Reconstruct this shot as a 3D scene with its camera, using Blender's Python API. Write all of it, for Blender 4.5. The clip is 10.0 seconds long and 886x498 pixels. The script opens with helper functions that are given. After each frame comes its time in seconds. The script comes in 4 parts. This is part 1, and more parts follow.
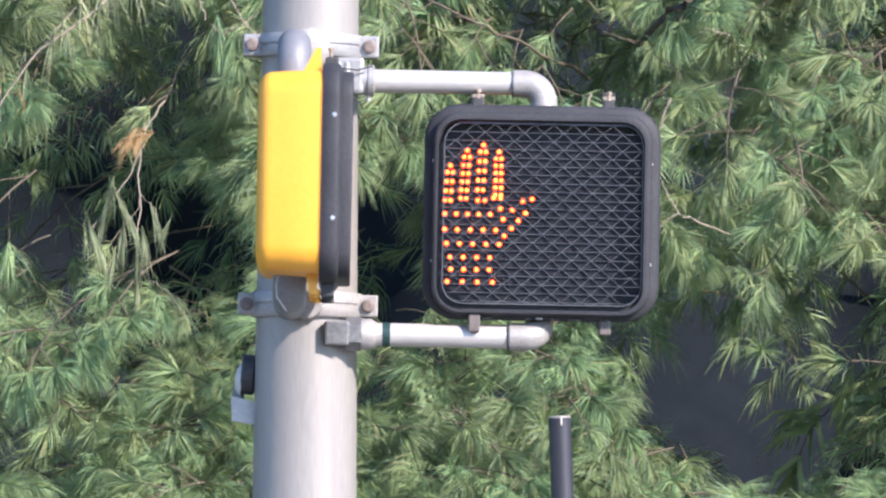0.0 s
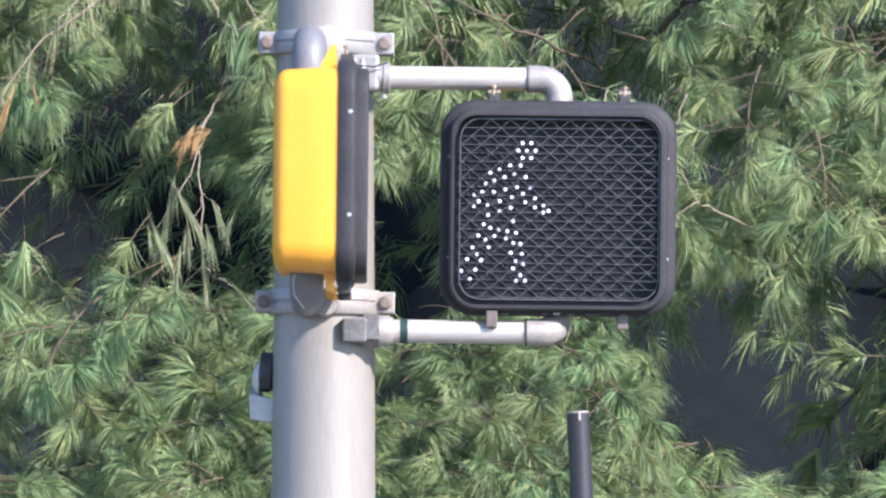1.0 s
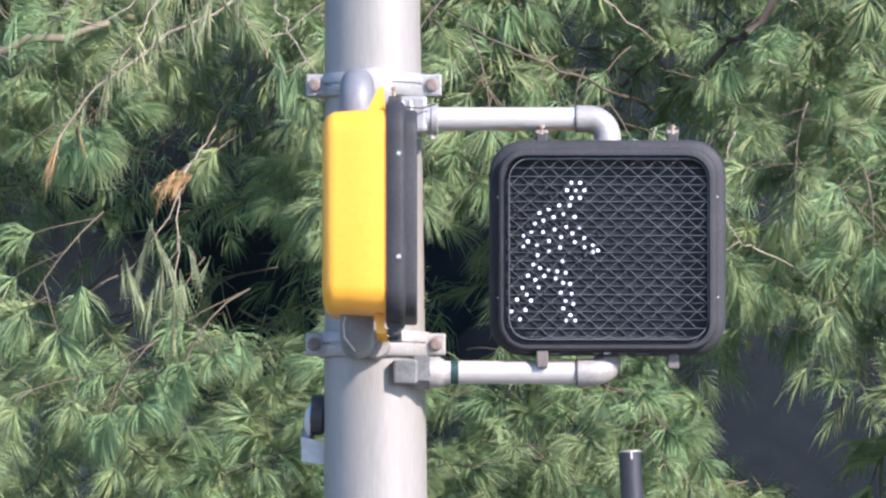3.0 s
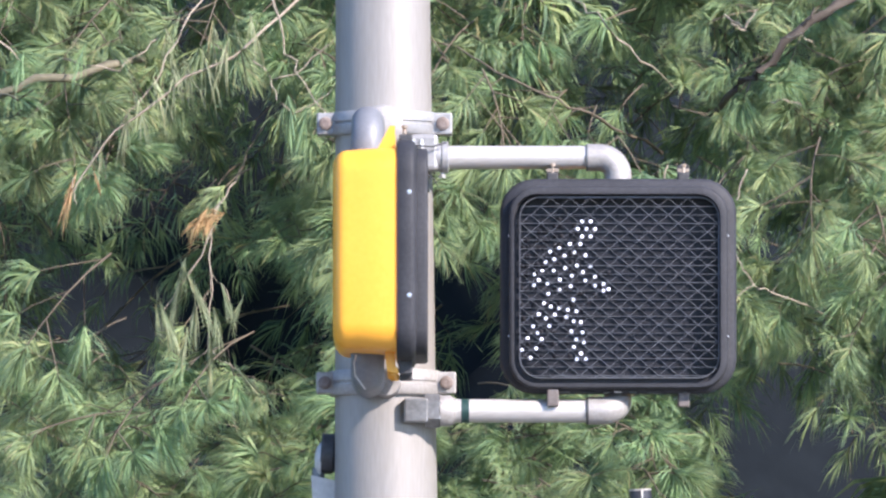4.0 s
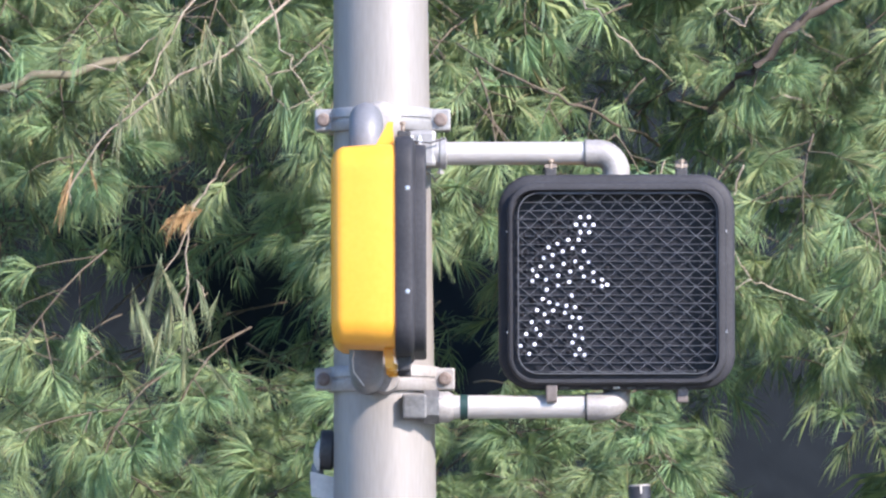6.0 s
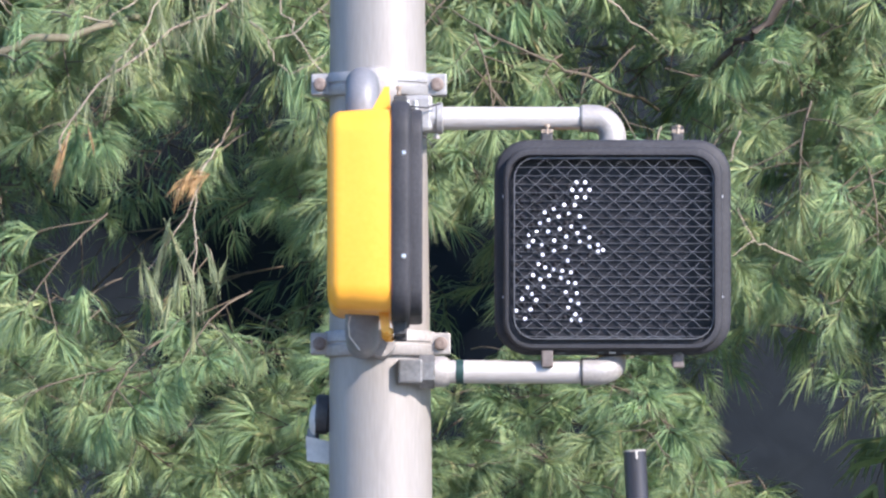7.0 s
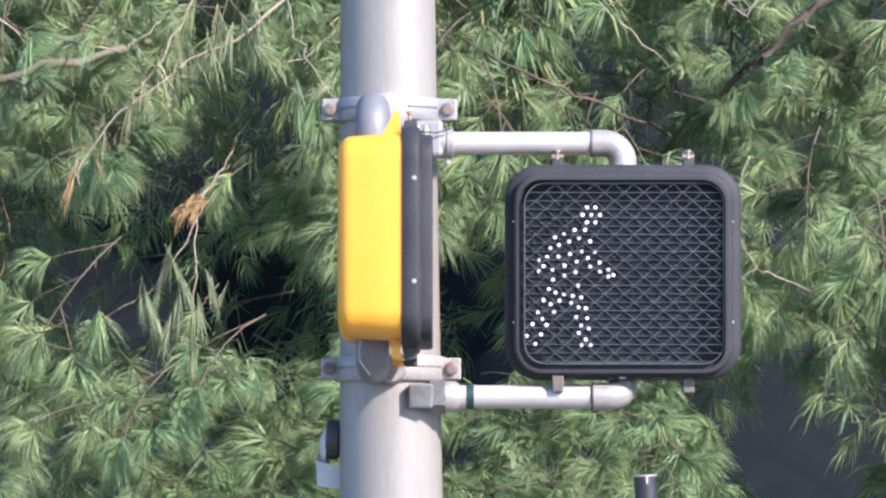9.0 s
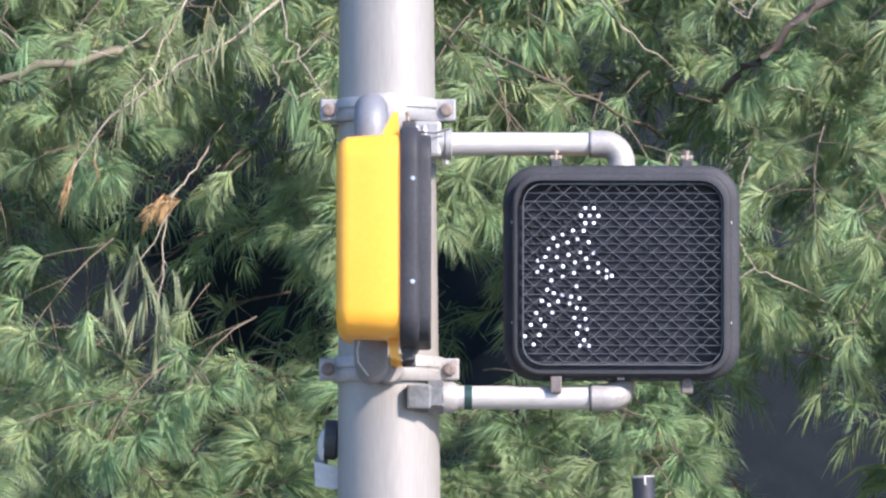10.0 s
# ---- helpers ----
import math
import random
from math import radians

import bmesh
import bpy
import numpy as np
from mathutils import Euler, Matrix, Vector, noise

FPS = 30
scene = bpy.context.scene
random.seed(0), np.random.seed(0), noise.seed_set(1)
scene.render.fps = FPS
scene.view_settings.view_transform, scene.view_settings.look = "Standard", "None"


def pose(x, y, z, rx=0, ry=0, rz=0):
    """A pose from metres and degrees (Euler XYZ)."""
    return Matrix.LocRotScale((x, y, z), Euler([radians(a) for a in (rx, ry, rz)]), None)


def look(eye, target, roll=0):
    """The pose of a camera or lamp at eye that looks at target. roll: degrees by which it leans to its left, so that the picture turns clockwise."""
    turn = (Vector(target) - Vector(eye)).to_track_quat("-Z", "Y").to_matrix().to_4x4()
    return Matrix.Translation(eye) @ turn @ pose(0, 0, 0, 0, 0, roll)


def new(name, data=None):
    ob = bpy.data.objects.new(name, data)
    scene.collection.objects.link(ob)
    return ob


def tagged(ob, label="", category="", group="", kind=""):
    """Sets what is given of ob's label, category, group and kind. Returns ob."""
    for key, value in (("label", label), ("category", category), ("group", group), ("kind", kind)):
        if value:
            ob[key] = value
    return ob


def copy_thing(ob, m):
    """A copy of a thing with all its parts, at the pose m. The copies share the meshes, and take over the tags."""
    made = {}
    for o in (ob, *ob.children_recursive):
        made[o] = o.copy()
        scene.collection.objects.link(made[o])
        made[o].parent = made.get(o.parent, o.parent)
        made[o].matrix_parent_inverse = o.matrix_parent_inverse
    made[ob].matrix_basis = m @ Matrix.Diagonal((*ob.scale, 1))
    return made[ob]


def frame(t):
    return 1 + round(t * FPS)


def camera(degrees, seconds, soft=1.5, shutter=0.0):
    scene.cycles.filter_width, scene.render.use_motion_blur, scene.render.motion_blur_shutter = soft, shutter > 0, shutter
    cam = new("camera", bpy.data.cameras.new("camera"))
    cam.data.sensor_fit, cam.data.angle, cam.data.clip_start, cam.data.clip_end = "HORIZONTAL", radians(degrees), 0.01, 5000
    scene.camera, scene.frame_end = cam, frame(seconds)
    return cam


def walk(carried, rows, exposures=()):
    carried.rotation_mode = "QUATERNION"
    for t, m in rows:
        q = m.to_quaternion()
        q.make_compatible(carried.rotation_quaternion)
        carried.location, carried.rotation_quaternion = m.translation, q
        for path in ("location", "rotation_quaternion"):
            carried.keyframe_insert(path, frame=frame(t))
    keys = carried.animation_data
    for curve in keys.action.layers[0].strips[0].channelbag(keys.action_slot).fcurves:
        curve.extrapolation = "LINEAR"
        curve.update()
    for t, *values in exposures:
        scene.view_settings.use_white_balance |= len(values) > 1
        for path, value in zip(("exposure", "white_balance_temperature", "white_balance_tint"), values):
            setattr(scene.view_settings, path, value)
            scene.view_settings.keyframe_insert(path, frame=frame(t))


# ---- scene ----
cam = camera(5.052, 10.0, soft=2.4)
walk(cam, [
    (0.0, pose(0, -20, 1.65, 93.086, -1.106, -0.529)),
    (0.5, pose(0, -20, 1.65, 93.070, -0.940, -0.547)),
    (1.0, pose(0, -20, 1.65, 93.062, -0.623, -0.407)),
    (1.5, pose(0, -20, 1.65, 93.127, -0.262, -0.337)),
    (2.0, pose(0, -20, 1.65, 93.239, -0.216, -0.291)),
    (2.2, pose(0, -20, 1.65, 93.266, -0.170, -0.256)),
    (3.3, pose(0, -20, 1.65, 93.303, 0.080, -0.020)),
    (3.5, pose(0, -20, 1.65, 93.328, 0.093, 0.026)),
    (4.0, pose(0, -20, 1.65, 93.514, -0.007, -0.028)),
    (4.5, pose(0, -20, 1.65, 93.536, 0.048, -0.070)),
    (5.0, pose(0, -20, 1.65, 93.437, 0.057, -0.073)),
    (5.5, pose(0, -20, 1.65, 93.427, 0.003, -0.058)),
    (5.7, pose(0, -20, 1.65, 93.492, 0.129, -0.029)),
    (6.8, pose(0, -20, 1.65, 93.476, 0.061, -0.037)),
    (7.0, pose(0, -20, 1.65, 93.291, -0.010, -0.060)),
    (7.5, pose(0, -20, 1.65, 93.135, 0.024, -0.058)),
    (8.0, pose(0, -20, 1.65, 93.192, 0.049, -0.052)),
    (8.5, pose(0, -20, 1.65, 93.290, 0.200, -0.011)),
    (9.0, pose(0, -20, 1.65, 93.434, 0.000, 0.000)),
    (9.5, pose(0, -20, 1.65, 93.487, -0.152, 0.022)),
    (10.0, pose(0, -20, 1.65, 93.437, -0.081, -0.014)),
])

# ---- light ----
SUN_SIDE, SUN_HEIGHT = 46, 32
world = bpy.data.worlds.new("sky")
scene.world = world
world.use_nodes = True
sky = world.node_tree.nodes.new("ShaderNodeTexSky")
sky.sky_type, sky.sun_disc = "NISHITA", False
sky.ozone_density, sky.dust_density = 5.0, 0.2
sky.sun_elevation, sky.sun_rotation = radians(SUN_HEIGHT), radians(180 - SUN_SIDE)
world.node_tree.nodes["Background"].inputs[1].default_value = 0.15
world.node_tree.links.new(sky.outputs[0], world.node_tree.nodes["Background"].inputs[0])
sun = new("sun", bpy.data.lights.new("sun", "SUN"))
sun.data.energy, sun.data.angle, sun.data.color = 4.0, radians(0.5), (1.0, 0.93, 0.82)
sun.matrix_world = look((20 * math.sin(radians(SUN_SIDE)), -20 * math.cos(radians(SUN_SIDE)), 20 * math.tan(radians(SUN_HEIGHT))), (0, 0, 0))
scene.view_settings.exposure = 1.33
scene.view_settings.use_white_balance = True
scene.view_settings.white_balance_temperature, scene.view_settings.white_balance_tint = 6200, 20


# ---- materials ----
def material(name, base, rough=0.5, metal=0.0, second=None, grain=40.0, stain=4.0, mix=0.5, bump=0.1, stretch=(1, 1, 1), spec=0.5):
    """A surface with fine grain and wider stains between two colours, and a slight relief."""
    m = bpy.data.materials.new(name)
    m.use_nodes = True
    n, links = m.node_tree.nodes, m.node_tree.links
    b = n["Principled BSDF"]
    b.inputs["Roughness"].default_value, b.inputs["Metallic"].default_value = rough, metal
    b.inputs["Specular IOR Level"].default_value = spec
    where, scale = n.new("ShaderNodeTexCoord"), n.new("ShaderNodeMapping")
    scale.inputs["Scale"].default_value = stretch
    links.new(where.outputs["Object"], scale.inputs[0])
    fine, wide = n.new("ShaderNodeTexNoise"), n.new("ShaderNodeTexNoise")
    fine.inputs["Scale"].default_value, fine.inputs["Detail"].default_value = grain, 6
    wide.inputs["Scale"].default_value, wide.inputs["Detail"].default_value = stain, 8
    for tex in (fine, wide):
        links.new(scale.outputs[0], tex.inputs["Vector"])
    both = n.new("ShaderNodeMath")
    both.operation = "MULTIPLY"
    links.new(fine.outputs["Fac"], both.inputs[0])
    links.new(wide.outputs["Fac"], both.inputs[1])
    ramp = n.new("ShaderNodeValToRGB")
    ramp.color_ramp.elements[0].position, ramp.color_ramp.elements[1].position = 0.25 - 0.15 * mix, 0.25 + 0.3 * mix
    ramp.color_ramp.elements[0].color = (*(second or [c * 0.75 for c in base]), 1)
    ramp.color_ramp.elements[1].color = (*base, 1)
    links.new(both.outputs[0], ramp.inputs[0])
    links.new(ramp.outputs[0], b.inputs["Base Color"])
    rise = n.new("ShaderNodeBump")
    rise.inputs["Strength"].default_value, rise.inputs["Distance"].default_value = bump, 0.002
    links.new(fine.outputs["Fac"], rise.inputs["Height"])
    links.new(rise.outputs[0], b.inputs["Normal"])
    return m


def glowing(name, colour, strength):
    m = bpy.data.materials.new(name)
    m.use_nodes = True
    b = m.node_tree.nodes["Principled BSDF"]
    b.inputs["Base Color"].default_value = (*colour, 1)
    b.inputs["Emission Color"].default_value, b.inputs["Emission Strength"].default_value = (*colour, 1), strength
    return m


def needle_material(name, dark, light, old, sheen=0.35):
    """Pine needles: each one a little different, some yellowed, thin enough to let light through."""
    m = bpy.data.materials.new(name)
    m.use_nodes = True
    n, links = m.node_tree.nodes, m.node_tree.links
    b, out = n["Principled BSDF"], n["Material Output"]
    b.inputs["Roughness"].default_value, b.inputs["Specular IOR Level"].default_value = sheen, 0.2
    geo, info, ramp = n.new("ShaderNodeNewGeometry"), n.new("ShaderNodeObjectInfo"), n.new("ShaderNodeValToRGB")
    e = ramp.color_ramp.elements
    e[0].color, e[1].color = (*dark, 1), (*light, 1)
    e[1].position = 0.93
    last = e.new(0.985)
    last.color = (*old, 1)
    links.new(geo.outputs["Random Per Island"], ramp.inputs[0])
    hue = n.new("ShaderNodeHueSaturation")
    spread = n.new("ShaderNodeMapRange")
    spread.inputs["To Min"].default_value, spread.inputs["To Max"].default_value = 0.48, 0.53
    links.new(info.outputs["Random"], spread.inputs["Value"])
    links.new(spread.outputs[0], hue.inputs["Hue"])
    links.new(ramp.outputs[0], hue.inputs["Color"])
    where, patch, tone = n.new("ShaderNodeTexCoord"), n.new("ShaderNodeTexNoise"), n.new("ShaderNodeMapRange")
    patch.inputs["Scale"].default_value, patch.inputs["Detail"].default_value = 11, 2
    tone.inputs["From Min"].default_value, tone.inputs["From Max"].default_value = 0.3, 0.7
    tone.inputs["To Min"].default_value, tone.inputs["To Max"].default_value = 0.62, 1.34
    links.new(where.outputs["Object"], patch.inputs["Vector"])
    links.new(patch.outputs["Fac"], tone.inputs["Value"])
    links.new(tone.outputs[0], hue.inputs["Value"])
    links.new(hue.outputs[0], b.inputs["Base Color"])
    thin, both = n.new("ShaderNodeBsdfTranslucent"), n.new("ShaderNodeMixShader")
    both.inputs[0].default_value = 0.34
    links.new(hue.outputs[0], thin.inputs[0])
    links.new(b.outputs[0], both.inputs[1])
    links.new(thin.outputs[0], both.inputs[2])
    links.new(both.outputs[0], out.inputs["Surface"])
    return m


GALVANISED = material("galvanised_steel", (0.335, 0.31, 0.282), 0.5, 0.18, (0.255, 0.233, 0.21), 50, 5, 0.9, 0.06, (5, 5, 0.5))
CAST = material("cast_aluminium", (0.42, 0.39, 0.36), 0.5, 0.25, (0.29, 0.272, 0.255), 130, 14, 0.7, 0.25)
PIPE = material("aluminium_pipe", (0.62, 0.585, 0.545), 0.4, 0.25, (0.46, 0.43, 0.40), 80, 10, 0.7, 0.08, (0.5, 5, 5))
# slightly darker casting colour for the upper clamp and arm bracket
UPPER_CAST = material("upper_cast_aluminium", (0.37, 0.362, 0.35), 0.5, 0.3, (0.27, 0.265, 0.26), 130, 14, 0.7, 0.25)
GREY_PAINT = material("grey_painted_casting", (0.21, 0.213, 0.225), 0.5, 0.1, (0.17, 0.172, 0.182), 120, 12, 0.7, 0.2)
DARK_CAST = material("dark_weathered_casting", (0.22, 0.22, 0.22), 0.5, 0.3, (0.12, 0.12, 0.12), 120, 14, 0.7, 0.25)
RUST = material("rusty_bolt", (0.32, 0.27, 0.24), 0.65, 0.4, (0.15, 0.11, 0.09), 200, 40, 0.8, 0.3)
YELLOW = material("yellow_polycarbonate", (0.86, 0.415, 0.045), 0.4, 0.0, (0.84, 0.375, 0.032), 90, 5, 0.6, 0.04)
BLACK = material("black_polycarbonate", (0.048, 0.048, 0.053), 0.62, 0.0, (0.027, 0.0275, 0.031), 160, 12, 0.7, 0.12, spec=0.3)
DUSTY_BLACK = material("dusty_black_plastic", (0.07, 0.068, 0.066), 0.6, 0.0, (0.03, 0.03, 0.032), 150, 25, 0.8, 0.2)
LATCH = material("tarnished_latch", (0.24, 0.205, 0.185), 0.55, 0.2, (0.12, 0.1, 0.09), 160, 30, 0.8, 0.25)
SCUFF = material("dusty_scuff", (0.15, 0.145, 0.135), 0.8, 0.0, (0.05, 0.05, 0.05), 260, 60, 0.9, 0.3)
LOUVRE = material("louvre_plastic", (0.17, 0.172, 0.185), 0.4, 0.0, (0.11, 0.113, 0.125), 120, 9, 0.8, 0.1)
LENS = material("smoked_lens", (0.018, 0.0187, 0.025), 0.45, 0.0, (0.012, 0.0125, 0.017), 90, 6, 0.5, 0.03, spec=0.28)
FLANGE_SHADE = material("red_brown_flange_shade", (0.09, 0.02, 0.012), 0.7, 0.0, (0.05, 0.012, 0.008), 120, 20)
SCREW = material("bright_screw", (0.85, 0.85, 0.84), 0.3, 0.8, (0.6, 0.6, 0.6), 200, 30, 0.6, 0.05)
TARNISHED = material("tarnished_wing_bolt", (0.6, 0.51, 0.42), 0.45, 0.3, (0.25, 0.19, 0.14), 220, 60, 0.8, 0.2)
GREEN_TAPE = material("dark_green_ring", (0.015, 0.05, 0.045), 0.5, 0.0, None, 90, 12)
POST_PAINT = material("black_painted_post", (0.02, 0.021, 0.028), 0.42, 0.0, (0.034, 0.034, 0.042), 60, 9, 0.9, 0.12, (3, 3, 0.7))
PALE = material("pale_plastic", (0.6, 0.58, 0.53), 0.5, 0.0, (0.45, 0.43, 0.4), 120, 18, 0.7, 0.1)
BARK = material("pine_bark", (0.105, 0.085, 0.062), 0.9, 0.0, (0.05, 0.038, 0.03), 45, 9, 0.9, 0.8, (1, 1, 0.4))
TWIG = material("pine_twig_bark", (0.18, 0.14, 0.09), 0.8, 0.0, (0.085, 0.065, 0.045), 90, 12, 0.9, 0.4)
PALE_TWIG = material("dry_twig_bark", (0.45, 0.38, 0.28), 0.8, 0.0, (0.24, 0.19, 0.14), 90, 12, 0.9, 0.4)
LIMB_BARK = material("pale_limb_bark", (0.24, 0.205, 0.135), 0.85, 0.0, (0.11, 0.10, 0.06), 70, 14, 0.9, 0.6)
NEEDLES = needle_material("pine_needles", (0.175, 0.255, 0.155), (0.355, 0.44, 0.19), (0.43, 0.38, 0.19), 0.5)
PALE_NEEDLES = needle_material("pale_drooping_needles", (0.23, 0.26, 0.14), (0.42, 0.43, 0.26), (0.46, 0.38, 0.2), 0.5)
BROWN_NEEDLES = needle_material("dead_brown_needles", (0.33, 0.2, 0.1), (0.46, 0.29, 0.145), (0.54, 0.42, 0.27), 0.6)
GRASS = material("mown_grass", (0.07, 0.11, 0.03), 0.9, 0.0, (0.04, 0.06, 0.02), 30, 0.8, 0.9, 0.6)
CONCRETE = material("pavement_concrete", (0.27, 0.26, 0.24), 0.85, 0.0, (0.2, 0.19, 0.18), 60, 2, 0.8, 0.3)
LIT_AMBER = glowing("lit_amber_led", (1.0, 0.27, 0.03), 4.0)
# red glow that stands in for the glare round each amber led
AMBER_GLARE = glowing("red_glare_rim", (1.0, 0.05, 0.004), 2.4)
WHITE_RIM = glowing("lit_pale_lens", (0.5, 0.55, 0.75), 0.15)
LIT_WHITE = glowing("lit_white_led", (0.93, 0.95, 1.0), 0.9)
UNLIT = material("unlit_led", (0.026, 0.026, 0.033), 0.6, spec=0.25)


# ---- mesh helpers ----
def mesh_of(name, verts, faces, materials, slots=None, smooth=True):
    me = bpy.data.meshes.new(name)
    me.from_pydata(verts, [], faces)
    for m in materials:
        me.materials.append(m)
    if slots is not None:
        me.polygons.foreach_set("material_index", slots)
    me.polygons.foreach_set("use_smooth", [smooth] * len(me.polygons))
    me.update()
    return me


def part(name, bm, mat, parent, label="", smooth=False):
    """Links a bmesh as one mesh object under a thing or a part."""
    bmesh.ops.recalc_face_normals(bm, faces=bm.faces)
    me = bpy.data.meshes.new(name)
    bm.to_mesh(me)
    bm.free()
    me.materials.append(mat)
    for p in me.polygons:
        p.use_smooth = smooth
    ob = new(name, me)
    ob.parent = parent
    if smooth:
        me.set_sharp_from_angle(angle=radians(40))
    return tagged(ob, label) if label else ob


def thing(name, at, label, category, group=""):
    ob = new(name)
    ob.empty_display_size = 0.1
    ob.matrix_world = at
    return tagged(ob, label, category, group)


def rounded(w, h, r, y, cx=0.0, cz=0.0, n=7):
    """A rounded rectangle facing y, as a loop of points."""
    pts = []
    for sx, sz, a0 in ((1, 1, 0), (-1, 1, 90), (-1, -1, 180), (1, -1, 270)):
        for i in range(n):
            a = radians(a0 + 90 * i / (n - 1))
            pts.append((cx + sx * (w / 2 - r) + r * math.cos(a), y, cz + sz * (h / 2 - r) + r * math.sin(a)))
    return pts


def loft(loops, first=False, last=False, bm=None):
    bm = bm or bmesh.new()
    rings = [[bm.verts.new(p) for p in loop] for loop in loops]
    for a, b in zip(rings, rings[1:]):
        for i in range(len(a)):
            j = (i + 1) % len(a)
            bm.faces.new((a[i], a[j], b[j], b[i]))
    if first:
        bm.faces.new(rings[0])
    if last:
        bm.faces.new(list(reversed(rings[-1])))
    return bm


def circle(c, axis, r, n=28):
    q = Vector(axis).to_track_quat("Z", "X")
    return [Vector(c) + q @ Vector((r * math.cos(math.tau * i / n), r * math.sin(math.tau * i / n), 0)) for i in range(n)]


def turned(start, axis, profile, n=28, bm=None):
    """A turned solid: (distance along the axis, radius) pairs from start."""
    a = Vector(axis).normalized()
    return loft([circle(Vector(start) + a * d, a, max(r, 0.0002), n) for d, r in profile], True, True, bm)


def tube(points, radii, n=20, bm=None, caps=True):
    """A tube along a line of points, its rings turned on with the line."""
    pts = [Vector(p) for p in points]
    loops, q = [], None
    for i, p in enumerate(pts):
        d = (pts[min(i + 1, len(pts) - 1)] - pts[max(i - 1, 0)]).normalized()
        q = d.to_track_quat("Z", "X") if q is None else (q @ Vector((0, 0, 1))).rotation_difference(d) @ q
        loops.append([p + q @ Vector((radii[i] * math.cos(math.tau * k / n), radii[i] * math.sin(math.tau * k / n), 0)) for k in range(n)])
    return loft(loops, caps, caps, bm)


def block(x0, x1, y0, y1, z0, z1, bevel=0.003, bm=None):
    bm = bm or bmesh.new()
    made = bmesh.ops.create_cube(bm, size=1, matrix=Matrix.Translation(((x0 + x1) / 2, (y0 + y1) / 2, (z0 + z1) / 2)) @ Matrix.Diagonal((x1 - x0, y1 - y0, z1 - z0, 1)))
    edges = list({e for v in made["verts"] for e in v.link_edges})
    if bevel:
        bmesh.ops.bevel(bm, geom=edges, offset=bevel, segments=2, affect="EDGES", profile=0.5)
    return bm


# ---- ground ----
def build_ground():
    bm = bmesh.new()
    bmesh.ops.create_grid(bm, x_segments=2, y_segments=2, size=2500)
    ground = part("ground", bm, GRASS, None)
    tagged(ground, "mown green grass reaching to the horizon", "ground", kind="structure")
    slab = part("pavement", block(-30, 30, -3.2, 0.9, -0.12, 0.06, 0.01), CONCRETE, None)
    tagged(slab, "pale concrete pavement round the steel pole", "pavement", kind="structure")
    road = part("road", block(-200, 200, -18.5, -3.22, -0.12, 0.012, 0), material("asphalt", (0.055, 0.055, 0.057), 0.9, 0, (0.035, 0.035, 0.037), 90, 1.5, 0.9, 0.5), None)
    tagged(road, "dark asphalt road beside the pavement", "road", kind="structure")


build_ground()

# ---- the pole with its brackets and pipes ----
POLE_X, LEAN = -0.107, 0.0068


def pole_at(z):
    """The pole's axis and radius at a height."""
    return POLE_X - (z - 2.85) * LEAN, 0.0985 - (z - 2.85) * 0.0079


def build_pole():
    pole = thing("traffic_pole", pose(0, 0, 0), "tapered galvanised steel pole standing on the pavement", "pole")
    loops = []
    for z in (0.06, 0.4, 1, 1.6, 2.2, 2.6, 2.85, 3.1, 3.4, 4, 5, 6.5):
        x, r = pole_at(z)
        loops.append(circle((x, 0, z), (0, 0, 1), r, 64))
    part("shaft", loft(loops, True, True), GALVANISED, pole, smooth=True)
    x, r = pole_at(0.1)
    part("base_plate", block(x - 0.19, x + 0.19, -0.19, 0.19, 0.06, 0.09, 0.004), GALVANISED, pole)
    for sx in (-1, 1):
        for sy in (-1, 1):
            part("anchor_bolt", turned((x + sx * 0.15, sy * 0.15, 0.08), (0, 0, 1), ((0, 0.018), (0.03, 0.018), (0.031, 0.011), (0.06, 0.011)), 6), CAST, pole)
    x, r = pole_at(6.5)
    part("cap", turned((x, 0, 6.49), (0, 0, 1), ((0, r + 0.004), (0.03, r + 0.004), (0.06, r * 0.7), (0.07, 0.01)), 32), CAST, pole, smooth=True)


